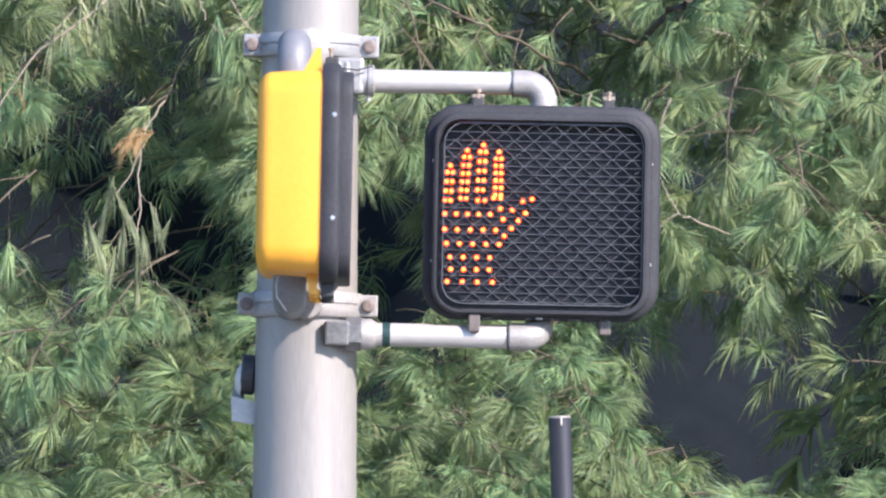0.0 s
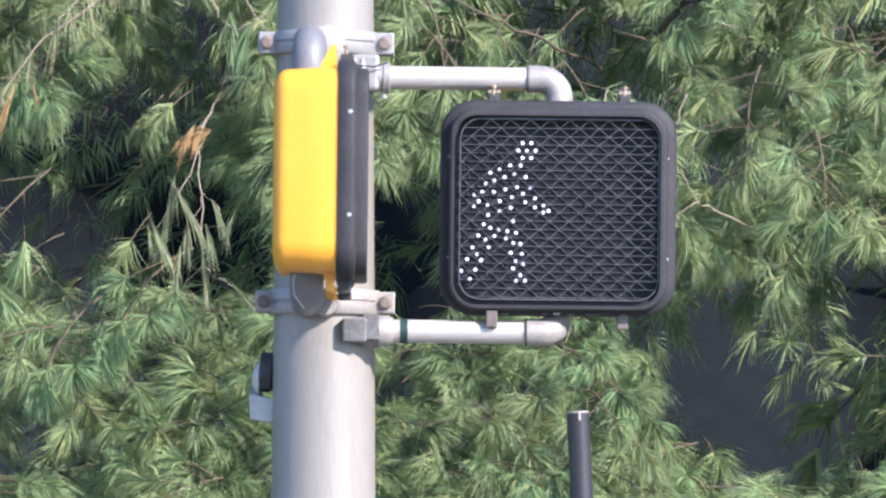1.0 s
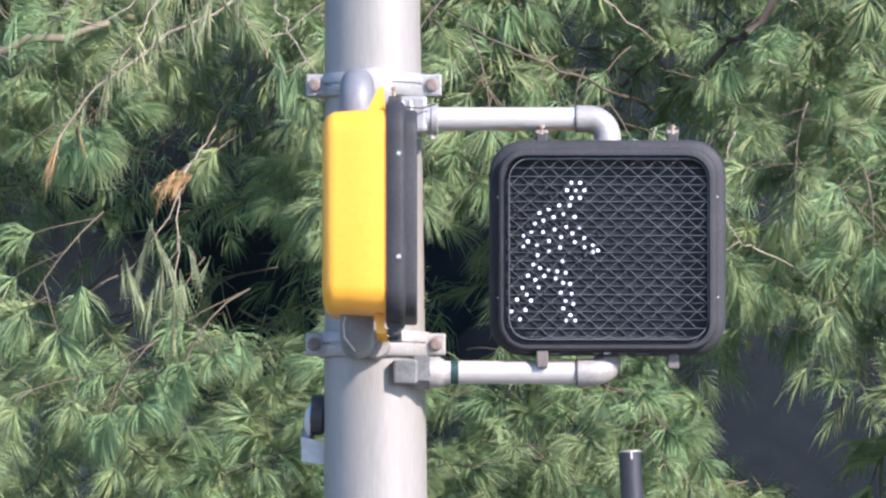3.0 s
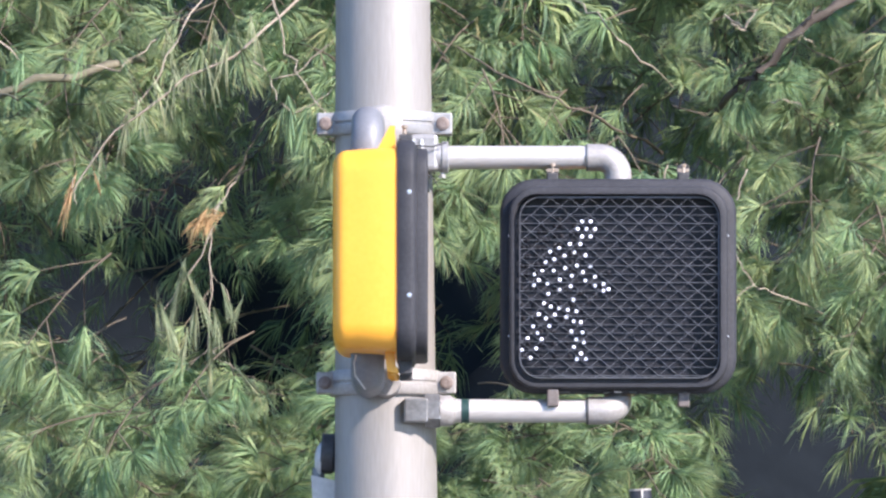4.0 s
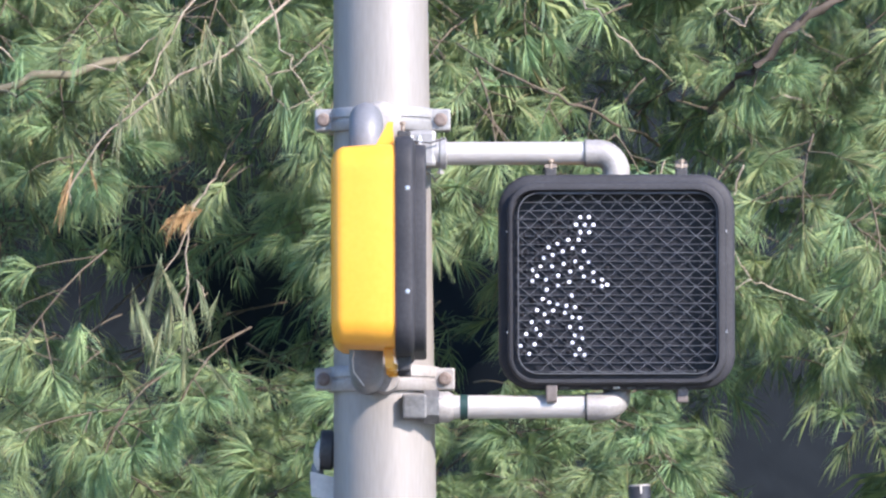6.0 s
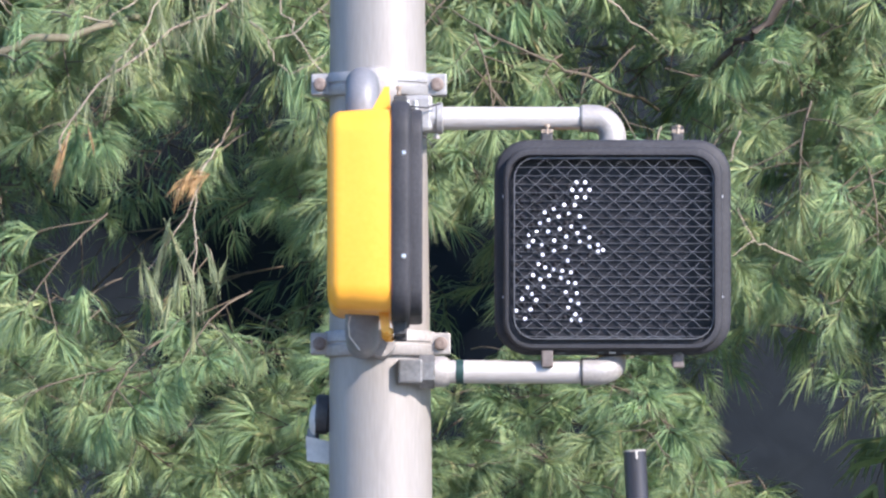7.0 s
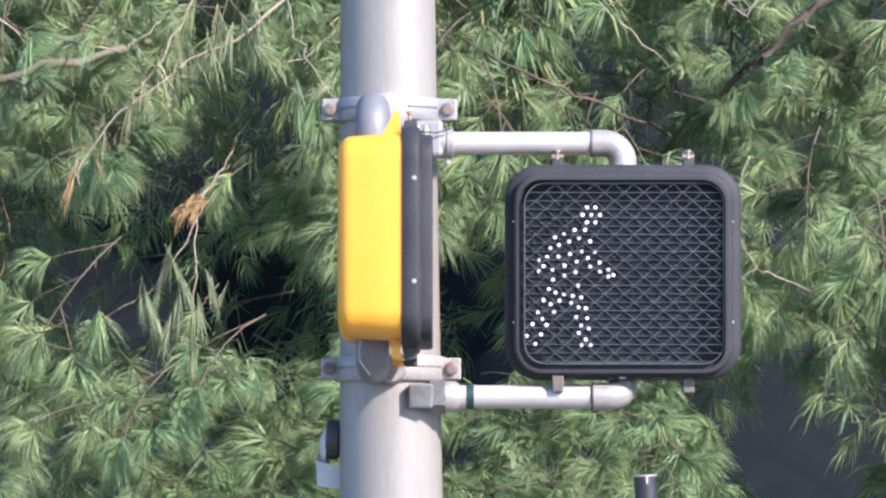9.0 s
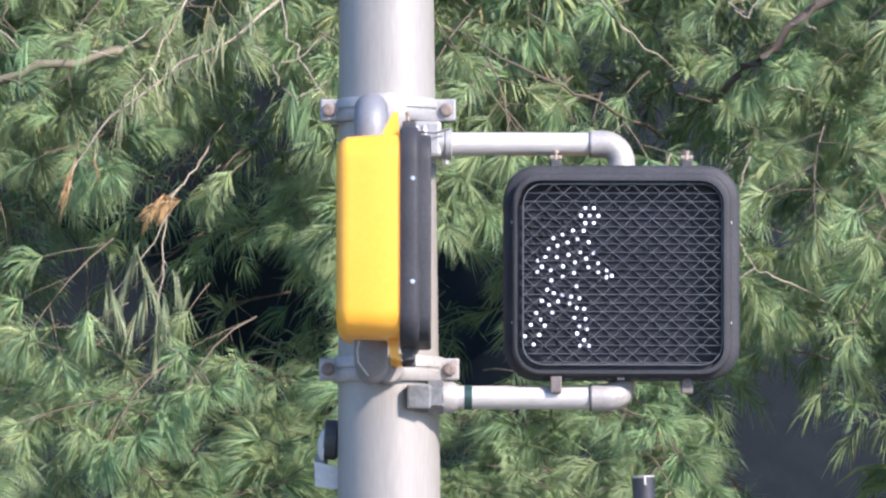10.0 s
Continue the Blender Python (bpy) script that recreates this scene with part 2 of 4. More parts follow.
def build_clamp(z, tall, drop):
    """A two-part band round the pole with bolted ears."""
    x, r = pole_at(z)
    cast = UPPER_CAST if z > 3 else CAST
    clamp = thing("pole_clamp", pose(x, 0, z), "cast aluminium band clamp bolted round the pole", "clamp", "pole clamps")
    for name, a0 in (("front_band", 180), ("back_band", 0)):
        bm = bmesh.new()
        loops = []
        for i in range(25):
            a = radians(a0 + 3 + 174 * i / 24)
            c, s = math.cos(a), math.sin(a)
            h = tall / 2
            loops.append([((r + d) * c, (r + d) * s, dz) for d, dz in ((0.002, -h), (0.002, h), (0.009, h), (0.012, h - 0.004), (0.012, 0.004), (0.008, 0.002), (0.008, -0.002), (0.012, -0.004), (0.012, -h + 0.004), (0.009, -h))])
        part(name, loft(loops, True, True, bm), cast, clamp, smooth=True)
    for side in (-1, 1):
        x0 = side * (r - 0.004)
        x1 = side * (r + (0.041 if side > 0 else 0.037))
        ear = part("ear", block(min(x0, x1), max(x0, x1), -0.042, -0.004, -0.022 + drop, 0.022, 0.004), cast, clamp)
        mid = (x0 + x1) / 2 + side * 0.003
        part("bolt", turned((mid, -0.041, drop / 2), (0, -1, 0), ((0, 0.0135), (0.004, 0.0135), (0.005, 0.0115), (0.009, 0.0115), (0.010, 0.007)), 18), RUST, ear)
        part("ear", block(min(x0, x1), max(x0, x1), 0.004, 0.04, -0.02, 0.02, 0.004), cast, clamp)
    if z > 3:
        for k in range(6):
            a = math.asin((0.03 + 0.006 * k) / (r + 0.012))
            mx, my = (r + 0.0115) * math.sin(a), -(r + 0.0115) * math.cos(a)
            part("raised_mark", block(mx - 0.0018, mx + 0.0018, my - 0.0012, my + 0.0012, 0.009, 0.0165, 0.0004), cast, clamp)
    return clamp


def bend(c, r, a0, a1, plane, n=9):
    """Points on an arc about c; plane 'x' lies in x and z, 'y' in y and z."""
    out = []
    for i in range(n):
        a = radians(a0 + (a1 - a0) * i / (n - 1))
        u, w = r * math.cos(a), r * math.sin(a)
        out.append((c[0] + u, c[1], c[2] + w) if plane == "x" else (c[0], c[1] + u, c[2] + w))
    return out


def build_arm(z, up):
    """A pipe arm from the pole to the signal head, with an elbow that turns down (up=-1) or up (1)."""
    y = -0.06 if up < 0 else -0.084
    label = "brushed aluminium pipe arm with a cast elbow, holding the signal"
    arm = thing("pipe_arm", pose(0, y, z), label, "pipe", "signal pipe arms")
    part("pipe", turned((0.012, 0, 0), (1, 0, 0), ((0, 0.0232), (0.288, 0.0232)), 36), PIPE, arm, smooth=True)
    if up < 0:
        part("collar", turned((-0.03, 0, 0), (1, 0, 0), ((0, 0.03), (0.036, 0.029), (0.038, 0.032), (0.049, 0.032), (0.051, 0.026)), 32), UPPER_CAST, arm, smooth=True)
        part("pole_bracket", block(-0.06, 0.0, -0.03, 0.03, -0.028, 0.045, 0.008), UPPER_CAST, arm)
        for bx in (-0.05, -0.034):
            part("bolt", turned((bx, -0.03, 0.014), (0, 0, 1), ((0, 0.006), (0.012, 0.006), (0.013, 0.004), (0.02, 0.004)), 8), SCREW, arm)
        part("cable", tube(((-0.066, -0.045, 0.030), (-0.046, -0.047, 0.021), (-0.012, -0.047, 0.018), (0.016, -0.04, 0.027)), [0.0016] * 4, 8), DUSTY_BLACK, arm, "thin dark cable", smooth=True)
        part("cable", tube(((-0.03, -0.034, -0.018), (-0.022, -0.038, -0.036), (-0.008, -0.036, -0.046), (0.0, -0.03, -0.06)), [0.0014] * 4, 8), DUSTY_BLACK, arm, "thin dark cable", smooth=True)
        part("set_screw", turned((0.008, -0.005, -0.03), (0, 0, -1), ((0, 0.005), (0.006, 0.005), (0.0065, 0.008), (0.011, 0.008)), 6), CAST, arm)
    else:
        part("hex_nut", turned((-0.026, 0, 0), (1, 0, 0), ((0, 0.034), (0.028, 0.034), (0.032, 0.031)), 6), DARK_CAST, arm)
        part("collar", turned((0.004, 0, 0), (1, 0, 0), ((0, 0.031), (0.02, 0.031), (0.026, 0.027), (0.03, 0.025)), 32), CAST, arm, smooth=True)
        part("square_boss", block(-0.068, -0.02, -0.036, 0.03, -0.024, 0.024, 0.004), DARK_CAST, arm, "dark weathered square boss")
        part("ring", turned((0.046, 0, 0), (1, 0, 0), ((0, 0.0236), (0.0005, 0.0242), (0.015, 0.0242), (0.0155, 0.0236)), 32), GREEN_TAPE, arm, "dark green sealing ring", smooth=True)
    ex, er = 0.358, 0.038
    pts = [(0.297, 0, 0), (ex - er, 0, 0)] + bend((ex - er, 0, up * er), er, -90 * up, 0, "x")[1:] + [(ex, 0, up * (0.056 if up > 0 else 0.062))]
    if up > 0:
        # the lower elbow leans back into the head's underside
        lean = Matrix.Rotation(radians(-58), 3, "X")
        pts = pts[:2] + [lean @ Vector(p) for p in pts[2:-1]] + [lean @ Vector((ex, 0, 0.085))]
    elbow = part("elbow", tube(pts, [0.0272] * len(pts), 32), CAST, arm, smooth=True)
    part("bead", turned((0.294, 0, 0), (1, 0, 0), ((0, 0.0245), (0.001, 0.0276), (0.004, 0.0276), (0.005, 0.0262)), 32), DUSTY_BLACK if up > 0 else DARK_CAST, elbow, smooth=True)
    return arm


def build_front_elbow(z, up):
    """An elbow from the pole's front into the signal that hangs before it."""
    x, y1 = -0.138, -0.40
    label = "grey painted elbow fitting between the pole and yellow signal"
    ob = thing("elbow_fitting", pose(x, 0, z), label, "pipe fitting", "signal elbows")
    er = 0.045
    pts = [(0, -0.085, 0), (0, y1 + er, 0)] + bend((0, y1 + er, up * er), er, -90 * up, -90 * up - 90 * up, "y")[1:] + [(0, y1, up * 0.085)]
    part("elbow", tube(pts, [0.033] * len(pts), 32), GREY_PAINT, ob, smooth=True)
    if up > 0:
        part("cable", tube(((-0.022, -0.43, 0.036), (-0.026, -0.437, 0.02), (-0.024, -0.438, -0.005), (-0.004, -0.436, -0.032)), [0.0016] * 4, 8), PALE, ob, "thin pale cable end", smooth=True)
    part("boss", turned((0.026 if up < 0 else 0.036, -0.08, 0.01 if up < 0 else -0.004), (0, -1, 0), ((0, 0.046), (0.03, 0.044), (0.036, 0.04), (0.05, 0.038), (0.055, 0.034)) if up < 0 else ((0, 0.03), (0.035, 0.029), (0.04, 0.026), (0.05, 0.025)), 32), CAST, ob, smooth=True)
    if up < 0:
        part("rim", turned((0.028, -0.128, 0.01), (0, -1, 0), ((0, 0.037), (0.002, 0.04), (0.009, 0.04), (0.011, 0.037)), 32), CAST, ob, smooth=True)


build_pole()
build_clamp(3.126, 0.046, 0)
build_clamp(2.609, 0.05, 0)
build_arm(3.057, -1)
build_arm(2.551, 1)
build_front_elbow(3.104, -1)
build_front_elbow(2.609, 1)


# ---- the signal heads ----
def led_mesh(name, lit, rim, r=0.0050, core=40):
    """A small lamp bead: a shining core and a dimmer rim on its front half (on amber beads the glow of glare), a dark
    back half.
    """
    stops = (core * 0.5, core, (core + 88) / 2, 88, 120, 150)
    verts, faces, slots = [(0, -r, 0)], [], []
    for a in stops:
        y, q = -r * math.cos(radians(a)), r * math.sin(radians(a))
        verts += [(q * math.cos(math.tau * k / 10), y, q * math.sin(math.tau * k / 10)) for k in range(10)]
    verts.append((0, r, 0))
    for k in range(10):
        j = (k + 1) % 10
        faces.append((0, 1 + k, 1 + j))
        slots.append(0)
        for ring in range(5):
            a = 1 + ring * 10
            faces.append((a + k, a + 10 + k, a + 10 + j, a + j))
            slots.append((0, 1, 1, 2, 2)[ring])
        faces.append((51 + k, 61, 51 + j))
        slots.append(2)
    return mesh_of(name, verts, faces, [lit, rim, UNLIT], slots)


def palm_places():
    """The raised palm: four fingers, rows of the palm and a thumb, in metres from the middle of the lens."""
    for x, top, rows, step in ((-0.183, 0.095, 4, 0.0185), (-0.150, 0.126, 6, 0.0165), (-0.118, 0.137, 5, 0.019), (-0.087, 0.124, 6, 0.0145)):
        yield x + 0.0005, top
        for i in range(rows):
            for side in (-1, 1):
                yield x + side * 0.0055 - 0.0012 * i * (x < -0.1), top - 0.0135 - i * step
    for z, x0, x1, n in ((0.027, -0.127, -0.113, 2), (0.032, -0.096, -0.082, 2), (-0.001, -0.192, -0.102, 5), (-0.032, -0.192, -0.090, 5), (-0.060, -0.188, -0.083, 5), (-0.087, -0.180, -0.101, 4), (-0.111, -0.178, -0.102, 4), (-0.136, -0.185, -0.095, 4)):
        for i in range(n):
            yield x0 + (x1 - x0) * i / (n - 1), z
    for x0, z0, x1, z1, n in ((-0.019, 0.031, -0.037, 0.027, 2), (-0.058, 0.009, -0.076, -0.01, 2), (-0.032, 0.003, -0.073, -0.043, 4), (-0.082, 0.011, -0.081, 0.0105, 1)):
        for i in range(n):
            k = i / max(n - 1, 1)
            yield x0 + (x1 - x0) * k, z0 + (z1 - z0) * k


def walker_places():
    """The striding figure: a ring for the head, then strokes for back, trunk, arms and legs."""
    yield -0.063, 0.118
    for i in range(6):
        yield -0.063 + 0.0172 * math.cos(radians(60 * i)), 0.118 + 0.0172 * math.sin(radians(60 * i))
    back = ((-0.075, 0.088, -0.096, 0.088, 2), (-0.117, 0.080, -0.135, 0.073, 2), (-0.158, 0.063, -0.161, 0.047, 2), (-0.166, 0.028, -0.167, 0.006, 2), (-0.144, 0.052, -0.158, 0.016, 3))
    trunk = ((-0.087, 0.071, -0.127, 0.058, 3), (-0.082, 0.045, -0.128, 0.035, 3), (-0.092, 0.025, -0.140, 0.009, 3), (-0.094, 0.004, -0.139, -0.011, 3), (-0.089, -0.023, -0.147, -0.030, 2))
    arm = ((-0.065, 0.065, -0.046, 0.023, 3), (-0.029, 0.009, -0.019, -0.002, 2), (-0.070, 0.032, -0.065, 0.015, 2), (-0.046, 0.005, -0.029, -0.005, 2))
    legs = ((-0.134, -0.037, -0.083, -0.046, 4), (-0.158, -0.052, -0.191, -0.123, 4), (-0.126, -0.053, -0.137, -0.075, 2), (-0.1435, -0.060, -0.160, -0.0895, 2), (-0.152, -0.1015, -0.174, -0.139, 3))
    front = ((-0.103, -0.057, -0.088, -0.066, 2), (-0.074, -0.068, -0.068, -0.108, 3), (-0.093, -0.086, -0.083, -0.102, 2), (-0.088, -0.117, -0.082, -0.141, 2), (-0.074, -0.130, -0.064, -0.141, 2))
    for x0, z0, x1, z1, n in back + trunk + arm + legs + front:
        for i in range(n):
            k = i / (n - 1)
            yield x0 + (x1 - x0) * k, z0 + (z1 - z0) * k


AMBER_BEAD, WHITE_BEAD = led_mesh("led", LIT_AMBER, AMBER_GLARE, 0.0054, 34), led_mesh("led", LIT_WHITE, WHITE_RIM, 0.0042, 41)
PALM_LEDS, WALKER_LEDS = [], []


def build_signal(at, label, lit):
    """A pedestrian signal head: yellow body, black door, visor with a triangular louvre, lens with its leds."""
    head = thing("pedestrian_signal", at, label, "traffic signal", "pedestrian signals")
    body = [rounded(0.464, 0.404, 0.057, 0.0606), rounded(0.464, 0.404, 0.057, 0.0622), rounded(0.461, 0.393, 0.05, 0.063)]
    for i in range(6):
        d = 0.009 * (i / 5) ** 2
        body.append(rounded(0.461 - 2 * d, 0.393 - 0.8 * d, 0.05, 0.065 + 0.088 * i / 5))
    for i in range(1, 7):
        a = radians(15 * i)
        d = 0.009 + 0.03 * (1 - math.cos(a))
        body.append(rounded(0.461 - 2 * d, 0.393 - 2 * d + 0.0108, 0.05 - d * 0.5, 0.154 + 0.03 * math.sin(a)))
    # a thin added strip, coloured as the shade along the flange
    part("flange_shade_strip", loft([rounded(0.4655, 0.412, 0.06, y) for y in (0.0575, 0.0605)], True, True), FLANGE_SHADE, head, "dark red-brown strip drawing the flange's shade")
    part("body", loft(body, True, True), YELLOW, head, "glossy yellow plastic housing", smooth=True)
    door = [rounded(0.446, 0.405, 0.06, 0.059), rounded(0.464, 0.422, 0.066, 0.059), rounded(0.470, 0.428, 0.069, 0.054), rounded(0.470, 0.428, 0.069, 0.034), rounded(0.466, 0.424, 0.067, 0.028),
            rounded(0.458, 0.416, 0.064, 0.025), rounded(0.428, 0.388, 0.052, 0.019), rounded(0.405, 0.368, 0.045, 0.019), rounded(0.405, 0.368, 0.045, 0.059)]
    door_part = part("door", loft(door), BLACK, head, "black plastic door frame", smooth=True)
    # the opening sits a little low in the visor
    visor = [rounded(0.434, 0.402, 0.056, 0.024, 0, -0.004), rounded(0.434, 0.402, 0.056, 0.006, 0, -0.004), rounded(0.431, 0.399, 0.055, 0.002, 0, -0.004), rounded(0.426, 0.394, 0.053, 0.0, 0, -0.0045),
             rounded(0.411, 0.378, 0.046, 0.0, -0.003, -0.007), rounded(0.408, 0.375, 0.045, 0.002, -0.003, -0.007), rounded(0.408, 0.375, 0.045, 0.056, -0.003, -0.007)]
    part("visor", loft(visor), BLACK, head, "black plastic visor", smooth=True)
    lens = part("lens", loft([rounded(0.4095, 0.3765, 0.045, 0.052, -0.003, -0.007), rounded(0.4095, 0.3765, 0.045, 0.0585, -0.003, -0.007)], True, True), LENS, head, "smoked black lens")
    cx, cz = 0.002, -0.0035
    frame_loops = [rounded(w, h, r, y, cx, cz) for w, h, r, y in ((0.396, 0.361, 0.042, 0.008), (0.396, 0.361, 0.042, 0.02), (0.393, 0.358, 0.040, 0.02), (0.393, 0.358, 0.040, 0.008), (0.396, 0.361, 0.042, 0.008))]
    grid = part("louvre", loft(frame_loops), LOUVRE, head, "black triangular louvre grid")
    step, half_w, half_h, r = 0.0168, 0.197, 0.179, 0.040
    rows = 22

    def reach(z):
        """Half the width of the rounded opening at a height."""
        over = abs(z) - (half_h - r)
        return half_w - (r - math.sqrt(max(r * r - over * over, 0)) if over > 0 else 0)

    thick, y0, y1 = 0.0003, 0.010, 0.016
    for i in range(rows):
        z = -half_h + 0.004 + i * step
        w = reach(z) - 0.001
        part("slat", block(cx - w, cx + w, y0, y1, cz + z - thick, cz + z + thick, 0), LOUVRE, grid)
    for i in range(-1, rows):
        low, high = -half_h + 0.004 + i * step, -half_h + 0.004 + (i + 1) * step
        bm = bmesh.new()
        k = -12
        while k < 12:
            for x0, x1 in ((k * 0.039, k * 0.039 + 0.0195), ((k + 1) * 0.039, k * 0.039 + 0.0195)):
                if i % 2:
                    x0, x1 = x1, x0
                za, zb, xa, xb = max(low, -half_h), min(high, half_h), x0, x1
                if max(abs(xa), abs(xb)) < min(reach(za), reach(zb)) - 0.001:
                    off = Vector((zb - za, 0, xa - xb)).normalized() * thick * 1.2
                    loft([[Vector((cx + x, y, cz + z)) + s * off for x, z, y, s in ((xa, za, yy, 1), (xb, zb, yy, 1), (xb, zb, yy, -1), (xa, za, yy, -1))] for yy in (y0, y1)], True, True, bm)
            k += 1
        part("zigzag", bm, LOUVRE, grid)
    for sx in (-1, 1):
        for z in (-0.1, 0.1):
            if lit:
                part("screw", turned((sx * 0.216, 0.021, z), (0, -1, 0), ((0, 0.0032), (0.002, 0.0032), (0.003, 0.002)), 10), SCREW, door_part)
            if not lit:
                part("screw", turned((sx * 0.2335, 0.036, z + 0.008), (sx, 0, 0), ((0, 0.005), (0.0015, 0.005), (0.0035, 0.003)), 12), SCREW, door_part)
        for up in (-1, 1):
            bm = loft([[(sx * 0.13 + d, y, up * z) for y, z in ((0.064, 0.19), (0.064, 0.243 if up > 0 else 0.235), (0.074 if up > 0 else 0.079, 0.243 if up > 0 else 0.236), (0.100 if up > 0 else 0.084, 0.193))] for d in (-0.012, 0.012)], True, True)
            lug = part("lug", bm, DUSTY_BLACK if lit else YELLOW, head, "dusty dark hinge lug" if lit else "yellow hinge lug")
            part("latch", block(sx * 0.13 - 0.0115, sx * 0.13 + 0.0115, 0.006 if lit and up < 0 and sx < 0 else 0.03, 0.056, min(up * 0.205, up * (0.226 if up > 0 else 0.24)), max(up * 0.205, up * (0.226 if up > 0 else 0.24)), 0.003), DUSTY_BLACK if up > 0 or not lit else LATCH, lug)
            if up < 0 and not lit:
                part("knob", turned((sx * 0.13, 0.066, -0.226), (0, 0, -1), ((0, 0.006), (0.002, 0.0095), (0.011, 0.0105), (0.014, 0.007)), 8), YELLOW, lug)
            if up > 0:
                part("wing_bolt", turned((sx * 0.13, 0.045, 0.221), (0, 0, 1), ((0, 0.0035), (0.017, 0.0035), (0.018, 0.006), (0.023, 0.006)), 8), TARNISHED, lug)
                part("wing", block(sx * 0.13 - 0.012, sx * 0.13 + 0.012, 0.043, 0.047, 0.228, 0.235, 0.001), TARNISHED, lug)
    if lit:
        part("scuff", block(-0.008, 0.006, 0.0235, 0.031, -0.2125, -0.2085, 0.001), PALE, door_part, "pale scuffed chip")
        part("scuff", block(-0.07, -0.052, 0.0235, 0.031, -0.2125, -0.2105, 0.0005), DUSTY_BLACK, door_part, "dusty scuff")
        for x, w in ((-0.115, 0.02), (-0.03, 0.012), (0.02, 0.016), (0.055, 0.03), (0.125, 0.012)):
            part("scuff", block(x, x + w, 0.0245, 0.0305, -0.2135, -0.2095, 0.0005), SCUFF, door_part, "dusty scuff")
        for mesh, places, made in ((AMBER_BEAD, palm_places(), PALM_LEDS), (WHITE_BEAD, walker_places(), WALKER_LEDS)):
            for x, z in places:
                led = new("led", mesh)
                led.parent = lens
                led.location = (x, 0.0525, z - 0.003)
                made.append(led)
    return head


build_signal(pose(0.3575, -0.125, 2.7985), "black-faced pedestrian signal on pipe arms showing lit symbols", True)
build_signal(pose(-0.02, -0.40, 2.842, 0, 0, 90), "yellow pedestrian signal seen edge-on before the pole", False)


# ---- sensor and post ----
def build_sensor():
    ob = thing("pole_sensor", pose(-0.206, 0.03, 2.47, 0, 4, 0), "small pale sensor with a dark cup on the pole", "sensor")
    part("cup", turned((0.002, 0, -0.0), (-1, 0, 0), ((0, 0.034), (0.006, 0.04), (0.027, 0.04), (0.03, 0.037)), 28), DUSTY_BLACK, ob, smooth=True)
    part("dome", turned((-0.026, 0, -0.012), (-1, 0, 0), ((0, 0.034), (0.004, 0.032), (0.010, 0.024), (0.013, 0.012), (0.014, 0.001)), 28), PALE, ob, smooth=True)
    part("bracket", loft([[(x, y, z) for y in (0.02,) for x, z in ((-0.044, -0.046), (0.006, -0.054), (0.016, -0.086), (0.002, -0.099), (-0.038, -0.095))], [(x, -0.02, z) for x, z in ((-0.044, -0.046), (0.006, -0.054), (0.016, -0.086), (0.002, -0.099), (-0.038, -0.095))]], True, True), PALE, ob, "pale angled bracket")
    part("neck", turned((-0.03, 0, -0.07), (0, 0, 1), ((0, 0.014), (0.02, 0.013), (0.04, 0.012)), 20), DARK_CAST, ob, smooth=True)


def build_post():
    ob = thing("metal_post", pose(0.4185, 0.8, 2.429, 0, -3.2, 0), "slightly leaning black painted metal post before the pines", "post")
    part("tube", turned((0, 0, -2.44), (0, 0, 1), ((0, 0.0235), (2.436, 0.0235)), 28), POST_PAINT, ob, smooth=True)
    part("cap", turned((0, 0, -0.004), (0, 0, 1), ((0, 0.024), (0.003, 0.024), (0.004, 0.02)), 28), CAST, ob, "worn bare metal cap")
    part("chip", block(0.001, 0.005, -0.0245, -0.0215, -0.02, -0.002, 0.001), PALE, ob, "pale paint chip")


build_sensor()
build_post()


# ---- pine trees ----
def stick(verts, faces, slots, slot, points, r0, r1, n=5):
    """Adds a tapering stick along points."""
    base = len(verts)
    pts = [Vector(p) for p in points]
    for i, p in enumerate(pts):
        d = (pts[min(i + 1, len(pts) - 1)] - pts[max(i - 1, 0)]).normalized()
        u = d.orthogonal().normalized()
        w = d.cross(u)
        r = r0 + (r1 - r0) * i / (len(pts) - 1)
        verts += [tuple(p + r * (u * math.cos(math.tau * k / n) + w * math.sin(math.tau * k / n))) for k in range(n)]
    for i in range(len(pts) - 1):
        for k in range(n):
            a, b = base + i * n + k, base + i * n + (k + 1) % n
            faces.append((a, b, b + n, a + n))
            slots.append(slot)


def tuft(verts, faces, rnd, tip, way, count, long, width, spread=(8, 46), sag=0.8, bundle=1, shoot=0.055):
    """Adds a brush of needles round the end of a shoot: bundles that lie forward at the tip and stand out further back."""
    way = Vector(way).normalized()
    u = way.orthogonal().normalized()
    w = way.cross(u)
    for _ in range(max(count // bundle, 1)):
        back = rnd.random()
        a, t = radians(spread[0] + (spread[1] - spread[0]) * min(max(0.75 * back + rnd.uniform(-0.1, 0.35), 0), 1)), rnd.uniform(0, math.tau)
        lead = way * math.cos(a) + (u * math.cos(t) + w * math.sin(t)) * math.sin(a)
        p = Vector(tip) - way * shoot * back
        reach, fall = long * rnd.uniform(0.7, 1.1), sag * rnd.uniform(0.5, 1.3)
        for _ in range(bundle):
            d = (lead + Vector((rnd.gauss(0, 1), rnd.gauss(0, 1), rnd.gauss(0, 1))) * (0.075 if bundle > 1 else 0)).normalized()
            size = reach * rnd.uniform(0.88, 1.06)
            m = p + d * size * 0.5
            d2 = (d + Vector((0, 0, -fall))).normalized()
            e = m + d2 * size * 0.5
            side = d.cross(Vector((rnd.gauss(0, 1), rnd.gauss(0, 1), rnd.gauss(0, 1)))).normalized() * width * 0.5
            b = len(verts)
            verts += [tuple(p - side), tuple(p + side), tuple(m + side), tuple(m - side), tuple(e)]
            faces += [(b, b + 1, b + 2, b + 3), (b + 3, b + 2, b + 4)]


